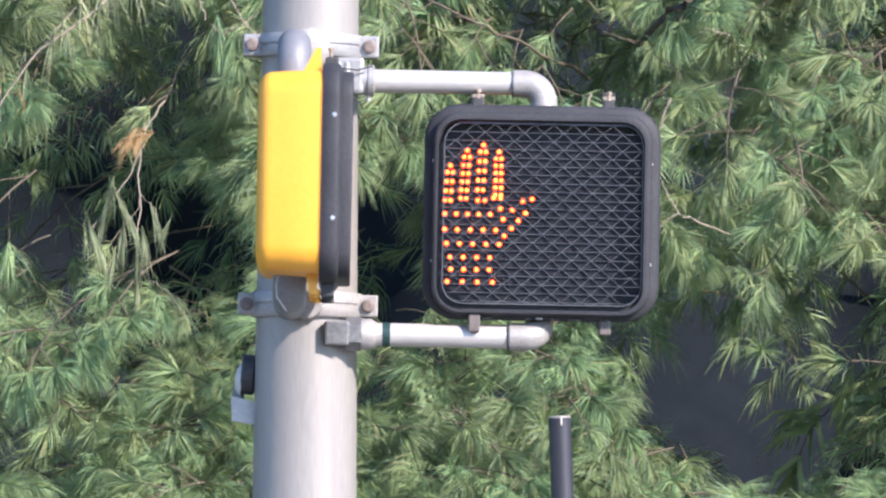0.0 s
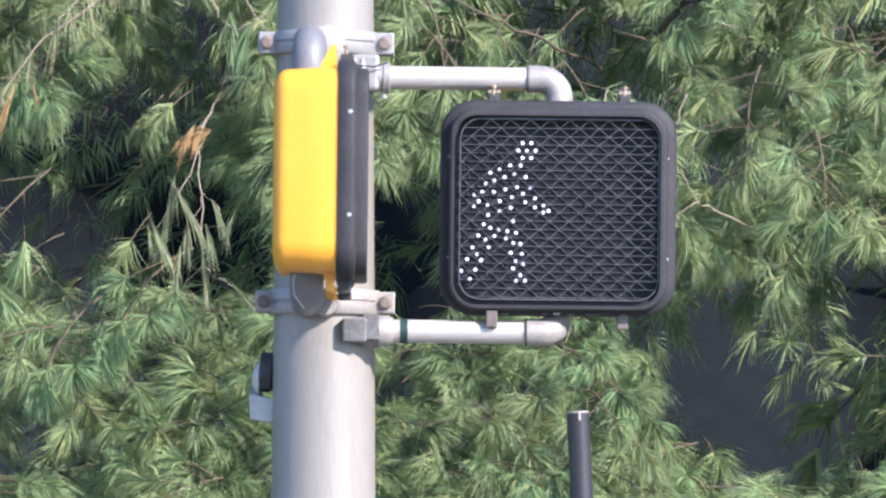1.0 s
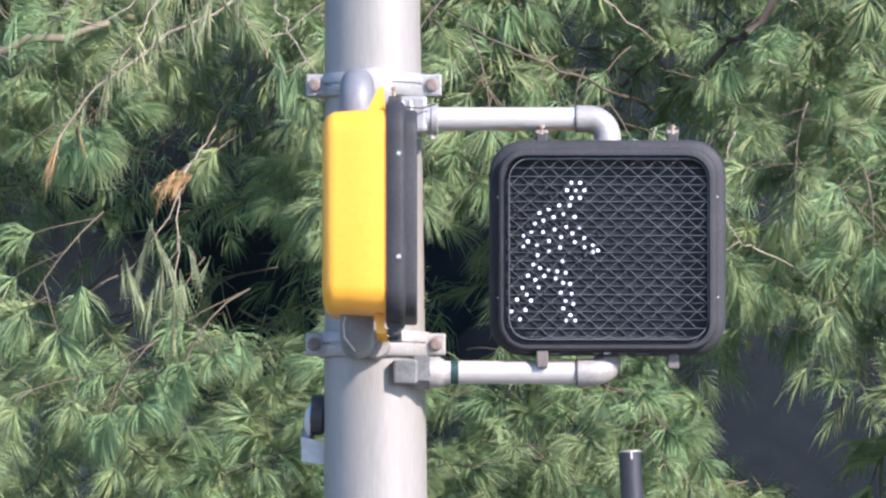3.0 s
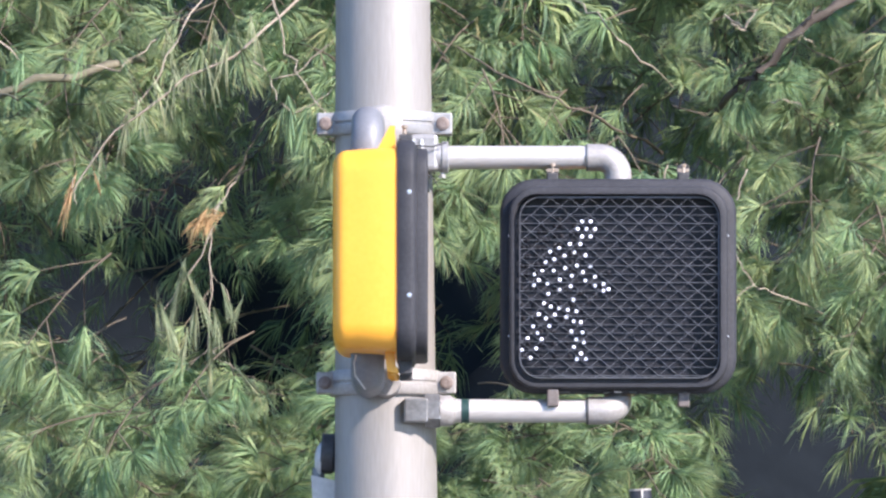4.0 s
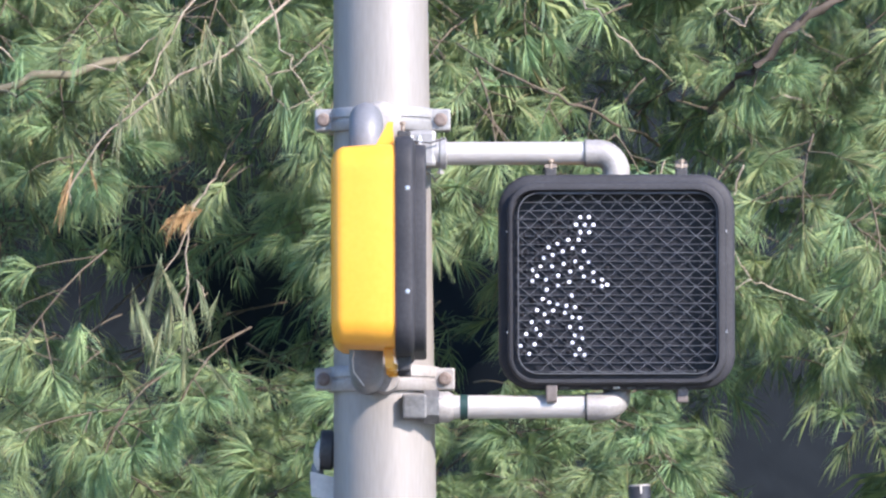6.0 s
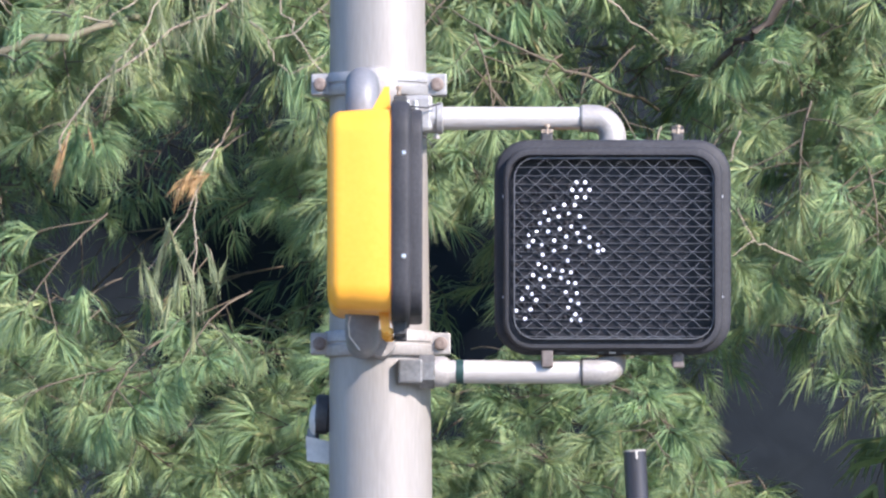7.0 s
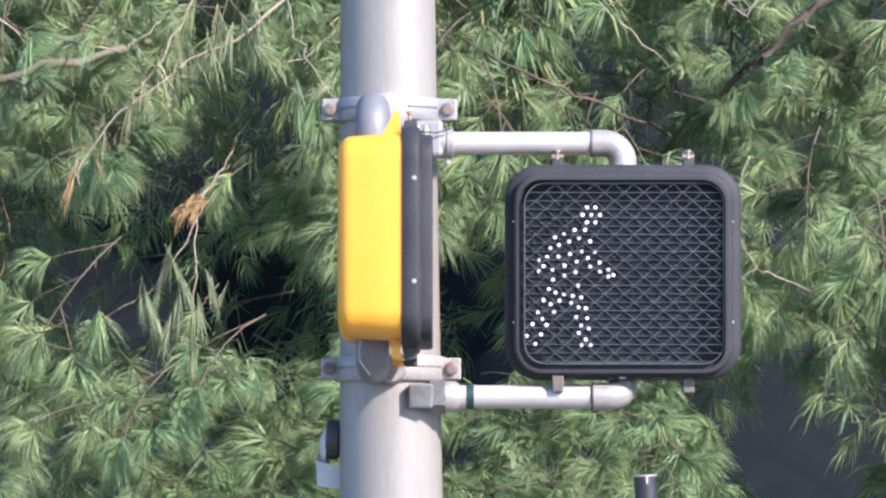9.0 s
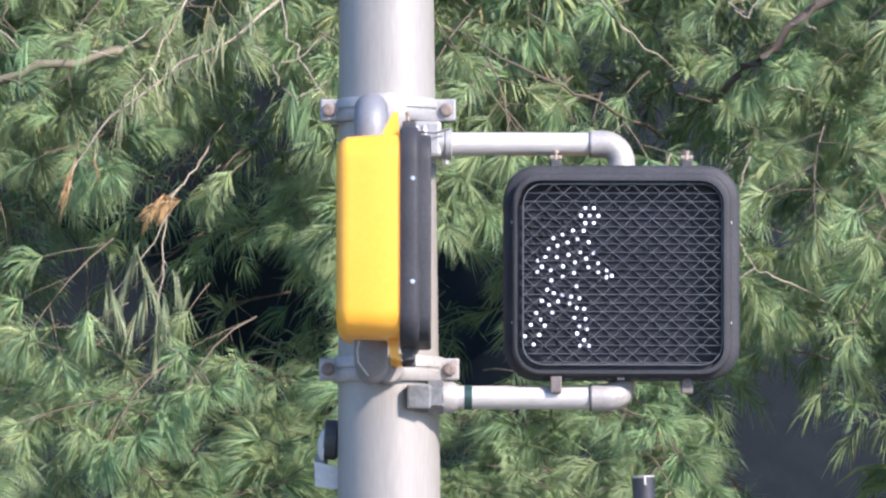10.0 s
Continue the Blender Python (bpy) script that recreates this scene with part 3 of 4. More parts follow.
def spray_meshes(seed, long=0.28, side=5, count=120, needle=0.098, width=0.0016):
    """The leafy end of a bough along +x: a few short shoots, each ending in one full brush. Also gives the middles of its brushes."""
    rnd = random.Random(seed)
    wv, wf, ws, nv, nf, mids = [], [], [], [], [], []
    droop, curl = rnd.uniform(0.04, 0.13), rnd.uniform(-0.06, 0.06)

    def along(s):
        return Vector((long * s, curl * s * s, 0.05 * s - droop * s * s))

    def brush(tip, way, scale=1.0):
        tuft(nv, nf, rnd, tip, way, round(count * scale), needle * rnd.uniform(0.85, 1.1) * scale ** 0.5, width, (6, 60), rnd.uniform(0.35, 0.8), 4, rnd.uniform(0.03, 0.05))
        mids.append(Vector(tip) + Vector(way).normalized() * 0.035 + Vector((0, 0, -0.02)))

    stick(wv, wf, ws, 0, [along(0.12 + 0.22 * i) for i in range(5)], 0.0025, 0.0014, 4)
    brush(along(1), along(1) - along(0.8), 1.15)
    for i in range(side):
        s = 0.15 + 0.72 * (i + rnd.random() * 0.5) / side
        p = along(s)
        ahead = (along(min(s + 0.05, 1)) - p).normalized()
        d = Matrix.Rotation((1 if i % 2 else -1) * radians(rnd.uniform(35, 75)), 3, "Z") @ ahead
        d.z += rnd.uniform(-0.45, 0.5)
        d.normalize()
        size = rnd.uniform(0.08, 0.15)
        q = p + d * size * 0.6
        e = q + (d + Vector((0, 0, rnd.uniform(-0.7, 0.25)))).normalized() * size * 0.5
        stick(wv, wf, ws, 0, [p, q, e], 0.0019, 0.0012, 3)
        brush(e, e - q, rnd.uniform(0.75, 1.1))
    return mesh_of("bough", wv, wf, [TWIG], ws), mesh_of("needles", nv, nf, [NEEDLES], smooth=False), mids


def bough_meshes(seed, long=0.62, side=8, count=80, needle=0.088, width=0.0024):
    """A drooping bough along +x with side shoots, and its needles."""
    rnd = random.Random(seed)
    wv, wf, ws, nv, nf = [], [], [], [], []
    droop = rnd.uniform(0.16, 0.32)
    curl = rnd.uniform(-0.12, 0.12)

    def along(s):
        return Vector((long * s, curl * s * s, 0.1 * s - droop * s * s))

    stick(wv, wf, ws, 0, [along(i / 4) for i in range(5)], 0.0036, 0.0016, 4)
    tuft(nv, nf, rnd, along(1), along(1) - along(0.85), count, needle, width)
    tuft(nv, nf, rnd, along(0.93), along(1) - along(0.8), count // 2, needle, width, (35, 80))
    for i in range(side):
        s = 0.08 + 0.86 * (i + rnd.random() * 0.6) / side
        p = along(s)
        ahead = (along(min(s + 0.05, 1)) - p).normalized()
        turn = (1 if i % 2 else -1) * radians(rnd.uniform(35, 70))
        d = Matrix.Rotation(turn, 3, "Z") @ ahead
        d.z += rnd.uniform(-0.25, 0.45)
        d.normalize()
        size = rnd.uniform(0.2, 0.36) * long * (1.15 - 0.5 * s)
        q = p + d * size * 0.55
        e = q + (d + Vector((0, 0, -rnd.uniform(0.2, 0.9)))).normalized() * size * 0.5
        stick(wv, wf, ws, 0, [p, q, e], 0.0026, 0.0013, 3)
        tuft(nv, nf, rnd, e, e - q, count, needle, width)
        if rnd.random() < 0.75:
            tuft(nv, nf, rnd, q, q - p, count * 2 // 3, needle, width, (30, 75))
    wood = mesh_of("bough", wv, wf, [TWIG], ws)
    return wood, mesh_of("needles", nv, nf, [NEEDLES], smooth=False)


SWAYING = []


def hang_bough(tree, meshes, at, sway=0.0, phase=0.0, size=1.0):
    wood = new("bough", meshes[0])
    wood.parent = tree
    wood.matrix_local = at
    wood.scale = (size,) * 3
    leaf = new("needles", meshes[1])
    leaf.parent = wood
    leaf["kind"] = "stuff"
    if sway:
        SWAYING.append((wood, at, sway, phase))
    return wood


def build_limb(tree, a, b, r0, r1, rnd):
    """A crooked limb between two points in the tree's space."""
    a, b = Vector(a), Vector(b)
    pts = [a.lerp(b, i / 5) + Vector((rnd.gauss(0, 0.02), rnd.gauss(0, 0.02), rnd.gauss(0, 0.015) + 0.12 * (a - b).length * math.sin(math.pi * i / 5) * 0.4)) * (0 < i < 5) for i in range(6)]
    wv, wf, ws = [], [], []
    stick(wv, wf, ws, 0, pts, r0, r1, 6)
    ob = new("limb", mesh_of("limb", wv, wf, [BARK], ws))
    ob.parent = tree
    return ob


def build_trunk(tree, tall, r, rnd):
    loops = []
    for i in range(15):
        k = i / 14
        loops.append([(x + 0.05 * math.sin(3 * k), y + 0.04 * math.sin(5 * k), z) for x, y, z in circle((0, 0, tall * k), (0, 0, 1), r * (1 - 0.93 * k) * (1 + 0.35 * (k == 0)), 14)])
    part("trunk", loft(loops, True, True), BARK, tree, "rough brown bark", smooth=True)


# dark hollows in the nearest foliage, opening onto the backing wall: centre x, height, half width, half height
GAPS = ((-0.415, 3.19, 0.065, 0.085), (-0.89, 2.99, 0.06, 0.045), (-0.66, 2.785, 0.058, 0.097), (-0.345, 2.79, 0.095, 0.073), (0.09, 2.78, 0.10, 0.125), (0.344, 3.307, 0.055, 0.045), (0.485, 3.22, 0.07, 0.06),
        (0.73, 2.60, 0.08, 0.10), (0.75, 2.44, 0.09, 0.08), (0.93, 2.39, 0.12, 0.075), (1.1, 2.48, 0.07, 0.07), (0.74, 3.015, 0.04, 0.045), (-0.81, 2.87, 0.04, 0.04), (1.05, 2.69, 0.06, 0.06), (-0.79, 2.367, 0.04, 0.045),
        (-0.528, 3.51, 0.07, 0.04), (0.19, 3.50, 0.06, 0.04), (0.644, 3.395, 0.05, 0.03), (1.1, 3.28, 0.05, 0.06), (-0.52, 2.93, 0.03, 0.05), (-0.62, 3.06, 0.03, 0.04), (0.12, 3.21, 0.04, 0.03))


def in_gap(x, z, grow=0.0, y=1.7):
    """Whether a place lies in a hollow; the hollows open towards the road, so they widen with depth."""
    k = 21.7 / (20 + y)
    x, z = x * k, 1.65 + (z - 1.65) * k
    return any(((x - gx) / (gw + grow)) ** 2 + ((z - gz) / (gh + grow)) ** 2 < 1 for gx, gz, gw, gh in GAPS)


def build_near_pine():
    """The pine right behind the pole: dense drooping boughs before the trunk, a plainer crown above, and unseen boughs
    added to shade the hollows.
    """
    rnd = random.Random(7)
    at = Vector((-0.165, 4.3, 0))
    tree = thing("pine_tree", Matrix.Translation(at), "dense white pine with drooping long-needled boughs behind the pole", "tree", "pine trees")
    build_trunk(tree, 11.5, 0.15, rnd)
    kinds = [spray_meshes(100 + i, 0.24 + 0.025 * (i % 5), 4 + i % 3) for i in range(14)]
    small = [spray_meshes(200 + i, 0.16, i % 3, needle=0.088) for i in range(6)]
    deep = [bough_meshes(400 + i, 0.7, 7, 28, 0.11, 0.0032) for i in range(4)]
    rough = [bough_meshes(300 + i, 0.7, 8, 22, 0.11, 0.0065) for i in range(4)]
    for y, step in ((1.74, 0.135), (2.05, 0.155), (2.45, 0.23)):
        z = 2.08
        while z < 3.9:
            x = -1.25
            while x < 1.5:
                px, pz = x + rnd.uniform(-0.07, 0.07), z + rnd.uniform(-0.06, 0.06)
                x += step
                spot = Vector((px, y + (pz - 2.95) * 0.55 + rnd.uniform(-0.14, 0.14), pz))
                for attempt in range(16):
                    wood, leaf, mids = rnd.choice(kinds if attempt < 8 else small)
                    # low boughs reach up to the light, high ones hang
                    dip = rnd.uniform(-22, 26) if pz < 2.68 else rnd.uniform(8, 58)
                    turn = pose(0, 0, 0, rnd.uniform(-30, 30), dip, -90 + rnd.uniform(-65, 65))
                    size = rnd.uniform(0.85, 1.12)
                    base = spot - turn @ mids[0] * size
                    if not any(in_gap(p.x, p.z, 0.042, p.y) for p in (base + turn @ m * size for m in mids)):
                        hang_bough(tree, (wood, leaf), Matrix.Translation(base - at) @ turn, 1.0, 0.3 * px + 0.2 * pz + rnd.uniform(0, 0.3), size)
                        break
            z += step * 0.95
    z = 2.0
    while z < 4.0:
        x = -1.3
        while x < 1.6:
            px, pz = x + rnd.uniform(-0.08, 0.08), z + rnd.uniform(-0.07, 0.07)
            x += 0.28
            turn = pose(0, 0, 0, rnd.uniform(-25, 25), rnd.uniform(0, 38), -90 + rnd.uniform(-60, 60))
            spot = Vector((px, 3.3 + (pz - 2.95) * 0.55 + rnd.uniform(-0.15, 0.15), pz)) - turn @ Vector((0.40, 0, -0.10))
            if any(in_gap(p.x, p.z, 0.0, p.y) for p in (spot + turn @ Vector((0.7 * k, 0, 0.1 * k - 0.24 * k * k)) for k in (0.25, 0.5, 0.75, 1.0))):
                continue
            base = spot - at
            hang_bough(tree, rnd.choice(deep), Matrix.Translation(base) @ turn, 0.6, rnd.uniform(0, 1), rnd.uniform(0.85, 1.15))
        z += 0.27
    for depth, step in ((3.8, 0.27), (4.6, 0.3), (5.4, 0.36), (6.4, 0.4)):
        z = 1.7
        while z < 4.5:
            x = -1.8
            while x < 2.5:
                turn = pose(0, 0, 0, rnd.uniform(-25, 25), rnd.uniform(5, 35), -90 + rnd.uniform(-60, 60))
                spot = Vector((x + rnd.uniform(-0.1, 0.1), depth + rnd.uniform(-0.2, 0.3), z + 0.2))
                x += step
                if any(in_gap(p.x, p.z, 0.0, p.y) for p in (spot + turn @ Vector((0.7 * k, 0, 0.1 * k - 0.24 * k * k)) for k in (0.25, 0.5, 0.75, 1.0))):
                    continue
                hang_bough(tree, rnd.choice(deep), Matrix.Translation(spot - at) @ turn, size=rnd.uniform(0.8, 1.1))
            z += step
    # crown boughs above the view, packed to keep sun out of the hollows
    z = 3.95
    while z < 6.1:
        x = -1.4
        while x < 2.4:
            turn = pose(0, 0, 0, rnd.uniform(-25, 25), rnd.uniform(5, 35), -90 + rnd.uniform(-70, 70))
            spot = Vector((x + rnd.uniform(-0.1, 0.1), 2.6 + (z - 3.95) * 0.6 + rnd.uniform(-0.3, 0.3), z))
            hang_bough(tree, rnd.choice(rough), Matrix.Translation(spot - at) @ turn, size=1.15)
            x += 0.24
        z += 0.22
    # boughs added right of the view, only to block the slanting sun
    z = 2.3
    while z < 4.8:
        x = 1.5
        while x < 4.2:
            turn = pose(0, 0, 0, rnd.uniform(-25, 25), rnd.uniform(5, 35), -90 + rnd.uniform(-60, 60))
            spot = Vector((x + rnd.uniform(-0.1, 0.1), 2.4 + (z - 2.95) * 0.5 + rnd.uniform(-0.2, 0.3), z))
            hang_bough(tree, rnd.choice(rough), Matrix.Translation(spot - at) @ turn, size=1.15)
            x += 0.21
        z += 0.21
    for i in range(120):
        z = rnd.uniform(4.1, 10.8) if i > 50 else rnd.uniform(0.9, 1.9)
        wide = 2.5 * (1 - (z - 1) / 11.5) + 0.2
        a = rnd.uniform(0, 360)
        out = rnd.uniform(0.3, 1) * wide
        turn = pose(0, 0, 0, 0, rnd.uniform(0, 25), a)
        base = Vector((math.cos(radians(a)) * out, math.sin(radians(a)) * out, z))
        hang_bough(tree, rough[i % 4], Matrix.Translation(base) @ turn, size=rnd.uniform(0.9, 1.3))
        if i % 3 == 0:
            build_limb(tree, (0, 0, z - 0.2), base, 0.03, 0.008, rnd)
    return tree


# a pine added beside the view as a screen against the sun
def build_far_pine():
    rnd = random.Random(11)
    tree = thing("pine_tree", pose(4.4, 4.6, 0), "tall dense white pine added to shade behind the near pine", "tree", "pine trees")
    build_trunk(tree, 12, 0.22, rnd)
    rough = [bough_meshes(500 + i, 1.0, 8, 13, 0.17, 0.017) for i in range(4)]
    for i in range(140):
        z = 0.9 + 10.6 * (i / 140) ** 1.1
        wide = 2.7 * (1 - (z - 1) / 11.5) + 0.2
        a = i * 137.5
        out = rnd.uniform(0.35, 1) * wide
        turn = pose(0, 0, 0, rnd.uniform(-20, 20), rnd.uniform(0, 25), a + rnd.uniform(-25, 25))
        base = Vector((math.cos(radians(a)) * out, math.sin(radians(a)) * out, z))
        hang_bough(tree, rough[i % 4], Matrix.Translation(base) @ turn, size=rnd.uniform(0.9, 1.35))
        if i % 3 == 0:
            build_limb(tree, (0, 0, z - 0.2), base, 0.035, 0.01, rnd)
    return tree


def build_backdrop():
    """An added wall far behind the pines; the hollows' shade and bluish haze are its colour."""
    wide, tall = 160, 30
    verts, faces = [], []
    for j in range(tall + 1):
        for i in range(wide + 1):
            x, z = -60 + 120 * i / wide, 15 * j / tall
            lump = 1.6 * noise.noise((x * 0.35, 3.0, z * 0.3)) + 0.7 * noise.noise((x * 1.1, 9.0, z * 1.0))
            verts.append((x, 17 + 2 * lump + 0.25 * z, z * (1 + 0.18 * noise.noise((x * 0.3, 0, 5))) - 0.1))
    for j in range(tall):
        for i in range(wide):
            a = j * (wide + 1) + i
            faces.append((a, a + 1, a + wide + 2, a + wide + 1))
    wood = new("backdrop", mesh_of("backdrop", verts, faces, [material("hollow_shade_blue", (0.021, 0.027, 0.034), 0.95, 0.0, (0.011, 0.015, 0.02), 9, 0.8, 0.9, 0.9, spec=0.1)]))
    tagged(wood, "added lumpy wall behind the pines, hollow shade in its colour", "woodland", kind="structure")


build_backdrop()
near_pine = build_near_pine()
far_pine = build_far_pine()
for fx, fy, turn in ((-4.8, 5.0, 70), (3.9, 8.6, 200), (-4.1, 8.8, 310), (8.4, 5.2, 130)):
    copy_thing(far_pine, pose(fx, fy, 0, 0, 0, turn))


# ---- single twigs that hang out before the foliage ----
def build_twig(label, lines, brushes, bark, needles, sway, phase, origin, spread=(3, 26)):
    """A loose branch: bark lines (points with their two radii) and brushes of needles, about its origin."""
    rnd = random.Random(len(lines) * 31 + len(brushes))
    nv, nf = [], []
    o = Vector(origin)
    for tip, way, count, long in brushes:
        lean = Vector(way) + Vector((rnd.gauss(0, 0.25), rnd.gauss(0, 0.2), rnd.gauss(0, 0.1)))
        tuft(nv, nf, rnd, Vector(tip) - o, lean, count, long * rnd.uniform(0.75, 1.1), 0.0018, spread, 0.8)
    base = Matrix.Translation(o - near_pine.matrix_world.translation)
    wood = None
    for points, r0, r1 in lines:
        wv, wf, ws = [], [], []
        line = [Vector(points[0]) - o]
        for a, b in zip(points, points[1:]):
            a, b = Vector(a), Vector(b)
            bow = min((b - a).length * 0.06, 0.006)
            line += [a.lerp(b, k) - o + Vector((rnd.gauss(0, bow), rnd.gauss(0, bow), rnd.gauss(0, bow))) for k in (0.33, 0.67)] + [b - o]
        stick(wv, wf, ws, 0, line, 0.62 * r0, 0.62 * r1, 6)
        name = "twig" if wood else "branch"
        ob = new(name, mesh_of(name, wv, wf, [bark], ws))
        ob.parent = wood or near_pine
        if not wood:
            wood = ob
            wood.matrix_local = base
            tagged(wood, label)
    if nv:
        leaf = new("needles", mesh_of("needles", nv, nf, [needles], smooth=False))
        leaf.parent = wood
        leaf["kind"] = "stuff"
    SWAYING.append((wood, base, sway, phase))
    return wood


DOWN = (0.05, -0.15, -1)
build_twig("long bare slanting twig", (
    (((-0.206, 2.30, 3.655), (-0.311, 1.75, 3.532), (-0.416, 1.45, 3.410), (-0.548, 1.42, 3.341), (-0.698, 1.40, 3.225), (-0.765, 1.40, 3.134), (-0.787, 1.40, 3.094), (-0.780, 1.40, 3.068)), 0.0065, 0.0022),
    (((-0.443, 2.20, 3.684), (-0.516, 1.60, 3.519), (-0.567, 1.45, 3.416), (-0.627, 1.42, 3.311), (-0.686, 1.40, 3.237)), 0.004, 0.002),
    (((-0.865, 2.10, 3.438), (-0.772, 1.60, 3.379), (-0.691, 1.55, 3.363), (-0.638, 1.60, 3.410), (-0.603, 2.10, 3.500)), 0.004, 0.002),
    (((-0.962, 1.50, 3.432), (-0.914, 1.50, 3.396), (-0.898, 2.00, 3.405)), 0.004, 0.002)), (
    ((-0.464, 1.42, 3.377), DOWN, 15, 0.12), ((-0.500, 1.42, 3.359), DOWN, 15, 0.14), ((-0.536, 1.42, 3.335), DOWN, 17, 0.13), ((-0.572, 1.41, 3.322), DOWN, 13, 0.12), ((-0.602, 1.41, 3.292), DOWN, 15, 0.11), ((-0.428, 1.44, 3.397), DOWN, 15, 0.13),
    ((-0.644, 1.41, 3.262), DOWN, 15, 0.13), ((-0.674, 1.40, 3.237), DOWN, 12, 0.12), ((-0.729, 1.40, 3.176), DOWN, 11, 0.11), ((-0.488, 1.45, 3.422), DOWN, 15, 0.13), ((-0.585, 1.45, 3.398), DOWN, 13, 0.12), ((-0.398, 1.46, 3.435), DOWN, 15, 0.12)),
    PALE_TWIG, PALE_NEEDLES, 0.5, 0.2, (-0.206, 2.30, 3.655))
build_twig("twig tip with dead brown needles", ((((-0.777, 1.40, 3.122), (-0.785, 1.40, 3.092), (-0.791, 1.40, 3.068)), 0.002, 0.0012),), (
    ((-0.788, 1.40, 3.086), DOWN, 18, 0.12), ((-0.729, 1.40, 3.104), DOWN, 10, 0.06)), PALE_TWIG, BROWN_NEEDLES, 1.4, 0.3, (-0.777, 1.40, 3.140), (2, 12))
LONG_TWIG = build_twig("long hanging twig with pale drooping needles", (
    (((-0.440, 2.55, 3.300), (-0.475, 2.20, 3.200), (-0.500, 1.75, 3.118), (-0.522, 1.42, 3.051), (-0.542, 1.40, 2.947), (-0.544, 1.40, 2.839), (-0.548, 1.40, 2.730)), 0.004, 0.0022),
    (((-0.530, 1.41, 3.014), (-0.578, 1.40, 2.923), (-0.620, 1.40, 2.863), (-0.650, 1.38, 2.826)), 0.003, 0.0014),
    (((-0.540, 1.40, 2.899), (-0.562, 1.40, 2.851)), 0.0018, 0.0012), (((-0.540, 1.40, 2.911), (-0.514, 1.40, 2.887), (-0.497, 1.38, 2.838)), 0.002, 0.0012),
    (((-0.548, 1.40, 2.754), (-0.505, 1.38, 2.717), (-0.468, 1.36, 2.680)), 0.002, 0.0013), (((-0.548, 1.40, 2.752), (-0.596, 1.40, 2.706)), 0.002, 0.0012)), (
    ((-0.644, 1.38, 2.832), DOWN, 22, 0.11), ((-0.613, 1.38, 2.862), DOWN, 25, 0.12), ((-0.583, 1.38, 2.898), DOWN, 22, 0.11), ((-0.562, 1.38, 2.850), DOWN, 22, 0.12), ((-0.505, 1.38, 2.838), DOWN, 25, 0.11),
    ((-0.487, 1.38, 2.820), DOWN, 19, 0.09), ((-0.545, 1.38, 2.741), DOWN, 28, 0.11), ((-0.462, 1.36, 2.674), (0.6, -0.2, -0.7), 28, 0.1), ((-0.601, 1.38, 2.898), DOWN, 16, 0.1), ((-0.630, 1.38, 2.795), DOWN, 22, 0.11), ((-0.577, 1.38, 2.80), DOWN, 24, 0.12),
    ((-0.530, 1.38, 2.79), DOWN, 20, 0.1), ((-0.602, 1.38, 2.755), DOWN, 16, 0.1), ((-0.655, 1.38, 2.80), DOWN, 13, 0.09)), PALE_TWIG, PALE_NEEDLES, 2.2, 0.0, (-0.535, 1.60, 3.410), (2, 14))
BROWN_TUFT = build_twig("dead orange-brown needle tuft", ((((-0.506, 1.41, 3.069), (-0.530, 1.40, 3.044)), 0.002, 0.0015),), (
    ((-0.553, 1.39, 3.023), (-0.7, -0.2, -0.5), 42, 0.06), ((-0.569, 1.39, 3.009), (-0.3, -0.2, -0.9), 42, 0.065), ((-0.541, 1.39, 3.016), (-0.5, -0.3, -0.6), 42, 0.07)), PALE_TWIG, BROWN_NEEDLES, 2.2, 0.0, (-0.535, 1.60, 3.410), (3, 36))
build_twig("forked bare twig ends", (
    (((-0.355, 1.40, 3.502), (-0.330, 1.36, 3.414), (-0.306, 1.34, 3.341), (-0.233, 1.32, 3.243)), 0.0035, 0.002),
    (((-0.396, 1.36, 3.366), (-0.354, 1.34, 3.323), (-0.306, 1.34, 3.335), (-0.251, 1.34, 3.383), (-0.221, 1.34, 3.413)), 0.0028, 0.0018),
    (((-0.356, 1.34, 3.323), (-0.345, 1.33, 3.280), (-0.311, 1.33, 3.250), (-0.269, 1.33, 3.268), (-0.221, 1.33, 3.310)), 0.0024, 0.0016)), (
    ((-0.317, 1.33, 3.244), DOWN, 60, 0.1), ((-0.287, 1.33, 3.220), DOWN, 40, 0.12)), PALE_TWIG, NEEDLES, 0.8, 0.5, (-0.355, 1.40, 3.502))
build_twig("brown slanting branch", (
    (((0.044, 1.50, 3.402), (0.128, 1.42, 3.341), (0.242, 1.40, 3.287), (0.309, 1.42, 3.262), (0.382, 1.80, 3.254), (0.500, 2.40, 3.248)), 0.003, 0.0065),
    (((0.146, 1.42, 3.332), (0.122, 1.40, 3.312), (0.092, 1.40, 3.324)), 0.002, 0.0012),
    (((0.309, 1.42, 3.268), (0.282, 1.40, 3.243), (0.263, 1.40, 3.219)), 0.002, 0.0012)), (), TWIG, NEEDLES, 0.4, 0.7, (0.379, 1.60, 3.239))
build_twig("thin twig under the crown", (
    (((0.258, 2.20, 3.609), (0.312, 1.60, 3.507), (0.358, 1.45, 3.446), (0.431, 1.50, 3.375), (0.518, 2.10, 3.363)), 0.0035, 0.003),
    (((0.613, 1.50, 3.474), (0.653, 1.40, 3.432), (0.622, 1.40, 3.448)), 0.003, 0.0025), (((0.653, 1.40, 3.436), (0.677, 1.40, 3.478)), 0.003, 0.002),
    (((0.745, 1.45, 3.422), (0.773, 1.40, 3.427), (0.803, 1.40, 3.396)), 0.0024, 0.0018), (((0.709, 1.45, 3.283), (0.735, 1.40, 3.285), (0.773, 1.40, 3.273)), 0.0024, 0.0018)), (), PALE_TWIG, NEEDLES, 0.5, 0.1, (0.482, 1.60, 3.556))
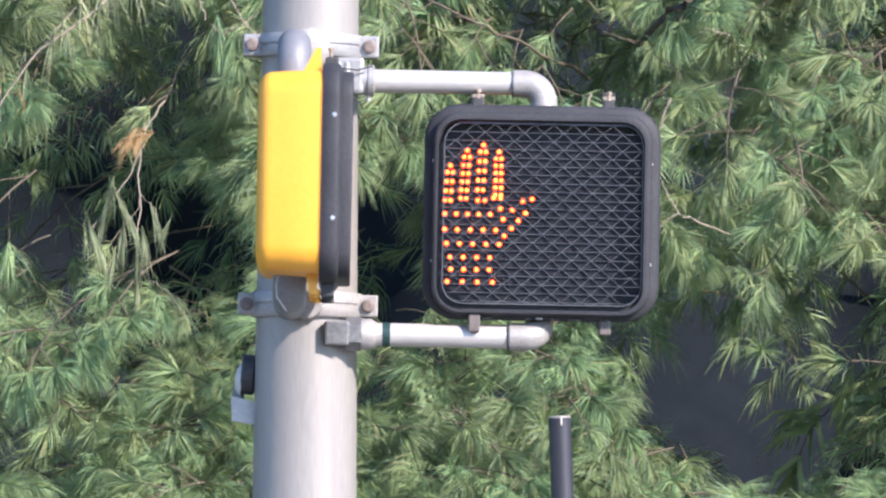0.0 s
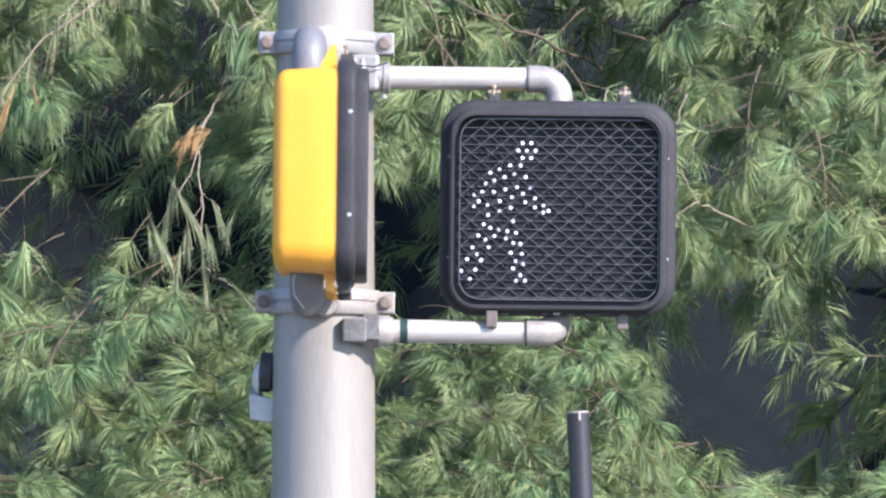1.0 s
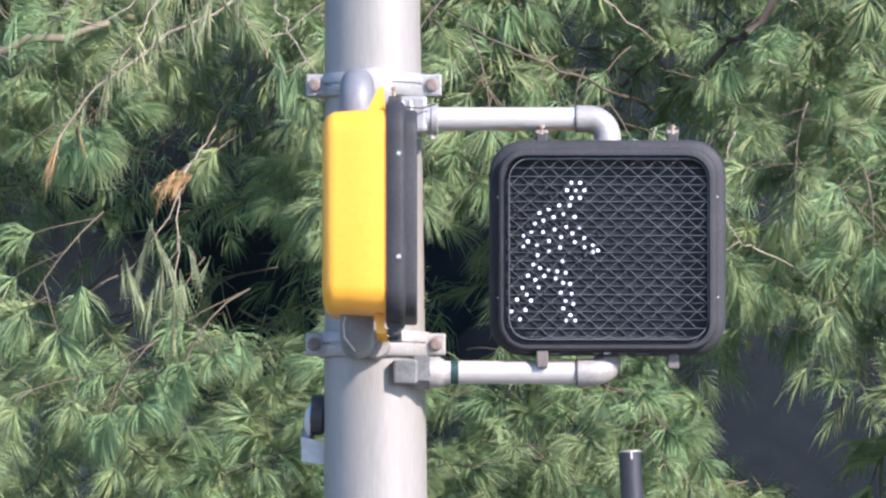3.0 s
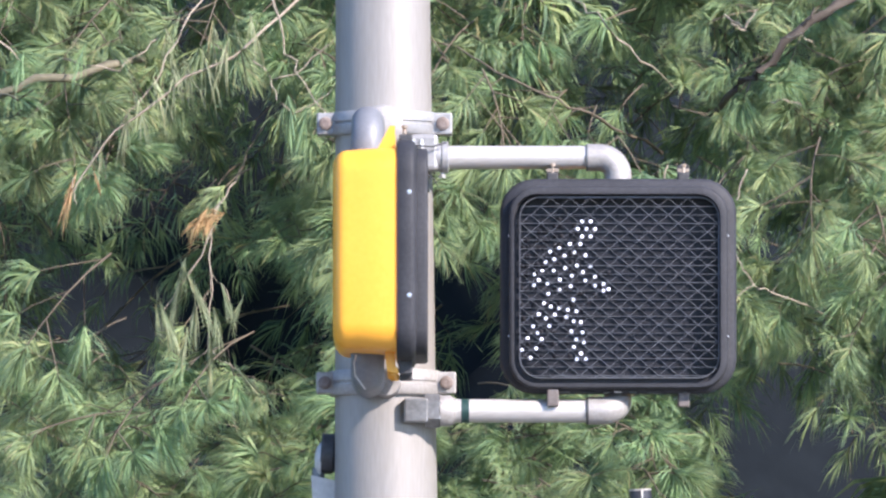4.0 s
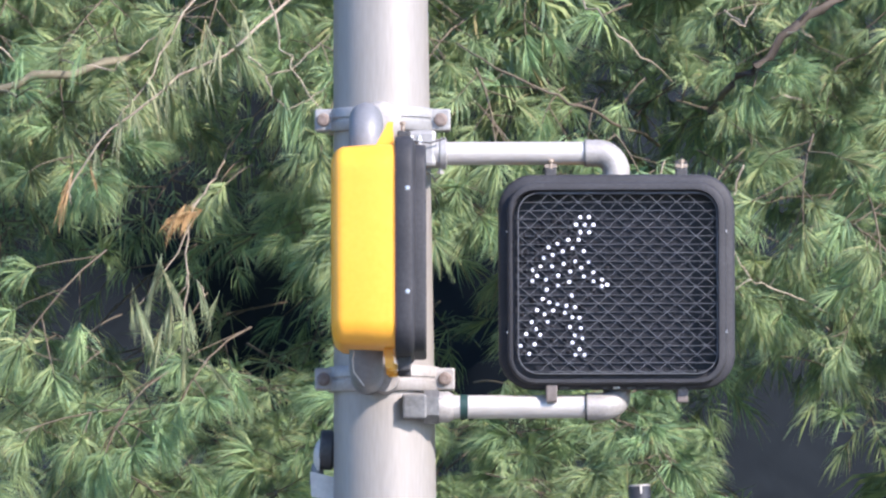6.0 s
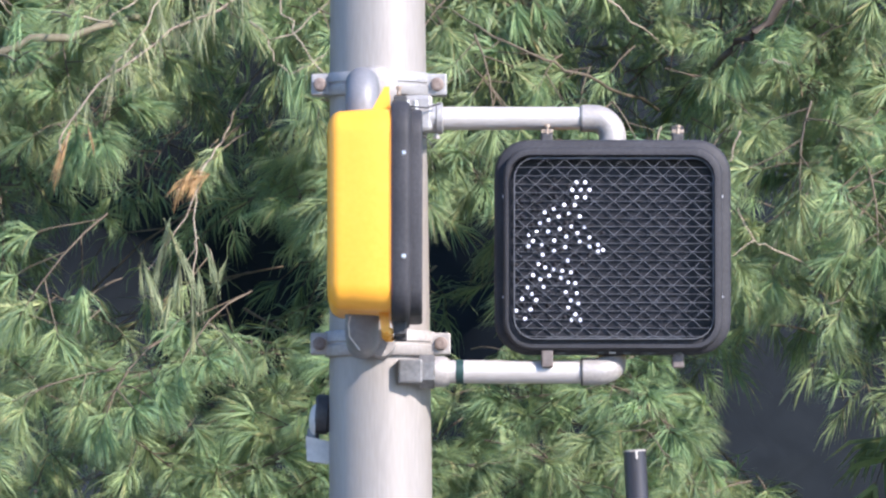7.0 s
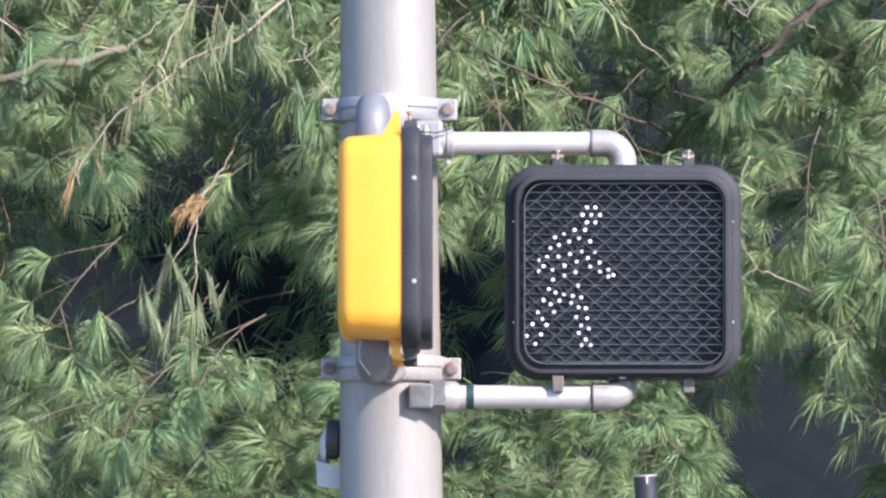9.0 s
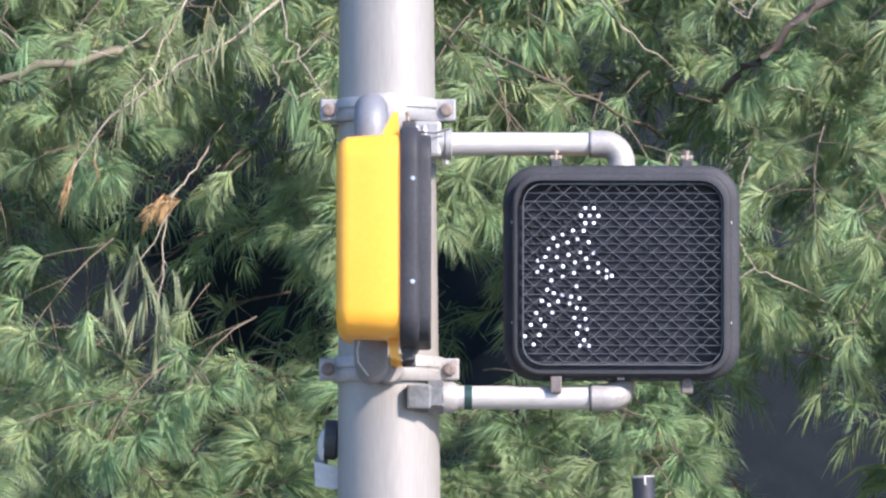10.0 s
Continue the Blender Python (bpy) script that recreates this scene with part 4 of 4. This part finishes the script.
build_twig("pale forked twig", (
    (((0.867, 2.10, 2.853), (0.771, 1.50, 2.859), (0.712, 1.38, 2.874), (0.672, 1.35, 2.890), (0.626, 1.33, 2.853)), 0.0035, 0.002),
    (((0.672, 1.35, 2.890), (0.650, 1.33, 2.919), (0.635, 1.33, 2.955)), 0.0024, 0.0016),
    (((0.712, 1.38, 2.874), (0.724, 1.36, 2.903)), 0.0018, 0.0012)), (), PALE_TWIG, NEEDLES, 1.0, 0.35, (0.819, 1.50, 2.820))
build_twig("stiff bud-tipped twigs above the signal", (
    (((0.473, 1.20, 3.091), (0.478, 1.20, 3.114), (0.482, 1.20, 3.129)), 0.0025, 0.0035),
    (((0.629, 1.20, 3.055), (0.638, 1.20, 3.091), (0.650, 1.20, 3.120)), 0.0022, 0.0035)), (), PALE_TWIG, NEEDLES, 0.3, 0.9, (0.560, 1.30, 2.953))
build_twig("thick weathered limb half hidden by needles", (
    (((-1.040, 1.74, 3.292), (-0.950, 1.70, 3.320), (-0.830, 1.70, 3.355), (-0.720, 1.74, 3.387), (-0.650, 2.10, 3.430)), 0.018, 0.013),
    (((-0.950, 1.70, 3.320), (-0.905, 1.62, 3.300), (-0.870, 1.58, 3.318)), 0.006, 0.003)), (
    ((-0.900, 1.52, 3.345), DOWN, 30, 0.1), ((-0.770, 1.55, 3.375), DOWN, 30, 0.1)), LIMB_BARK, NEEDLES, 0.3, 0.6, (-1.029, 1.62, 3.314))
build_twig("dark slanting limb between the boughs", (
    (((0.600, 1.95, 3.290), (0.640, 1.66, 3.325), (0.690, 1.60, 3.364), (0.775, 1.60, 3.446), (0.860, 1.62, 3.508), (0.960, 1.95, 3.590)), 0.012, 0.02),
    (((0.780, 1.60, 3.450), (0.805, 1.58, 3.475), (0.812, 1.58, 3.500)), 0.006, 0.003)), (), BARK, NEEDLES, 0.2, 0.4, (0.960, 1.95, 3.590))


# ---- what moves ----
def wind(t, phase):
    """A slow gusty sway, between about -1 and 1."""
    p = math.tau * phase
    return 0.5 * math.sin(math.tau * t / 1.9 + p) + 0.3 * math.sin(math.tau * t / 3.1 + 2 * p + 1) + 0.25 * math.sin(math.tau * t / 5.3 + 3 * p)


# how far the long hanging twig has swung, in centimetres to the side
SWING = ((0.0, 5.4), (0.5, 10.6), (1.0, 13.5), (1.5, 7.6), (2.0, 8.8), (2.5, 5.5), (3.0, 0.5), (3.5, -2.8), (4.0, 4.5), (4.5, 4.1), (5.0, -2.9), (5.5, -1.1), (6.0, 0.5), (6.5, 1.8),
         (7.0, 2.7), (7.5, 3.9), (8.0, 4.4), (8.5, 0.9), (9.0, 0.9), (9.5, 0.0), (10.0, -4.7))


def motions():
    steps = [i * 0.5 for i in range(21)]
    for ob, base, sway, phase in SWAYING:
        if ob in (LONG_TWIG, BROWN_TUFT):
            walk(ob, [(t, base @ pose(0.0083 * cm, 0, 0, 0, -math.degrees(cm / 140), 0)) for t, cm in SWING])
        else:
            give = 0.012 * min(sway, 1)
            walk(ob, [(t, Matrix.Translation((give * wind(t, phase), 0, 0.6 * give * wind(t + 0.5, phase))) @ base @ pose(0, 0, 0, 1.5 * sway * wind(t, phase), 1.8 * sway * wind(t + 0.7, phase), 2.4 * sway * wind(t + 0.3, phase))) for t in steps])
    # each bead turns its lit half to the front or to the back
    for leds, first, turn_at in ((PALM_LEDS, 0, 0.8333), (WALKER_LEDS, 180, 0.9)):
        for led in leds:
            x, y, z = led.location
            last = first + 180
            rows = [(0.0, first), (turn_at, first), (turn_at + 0.0333, first + 75), (turn_at + 0.0667, first + 150), (turn_at + 0.1, last), (10.0, last)]
            walk(led, [(t, pose(x, y, z, 0, 0, a)) for t, a in rows])


motions()
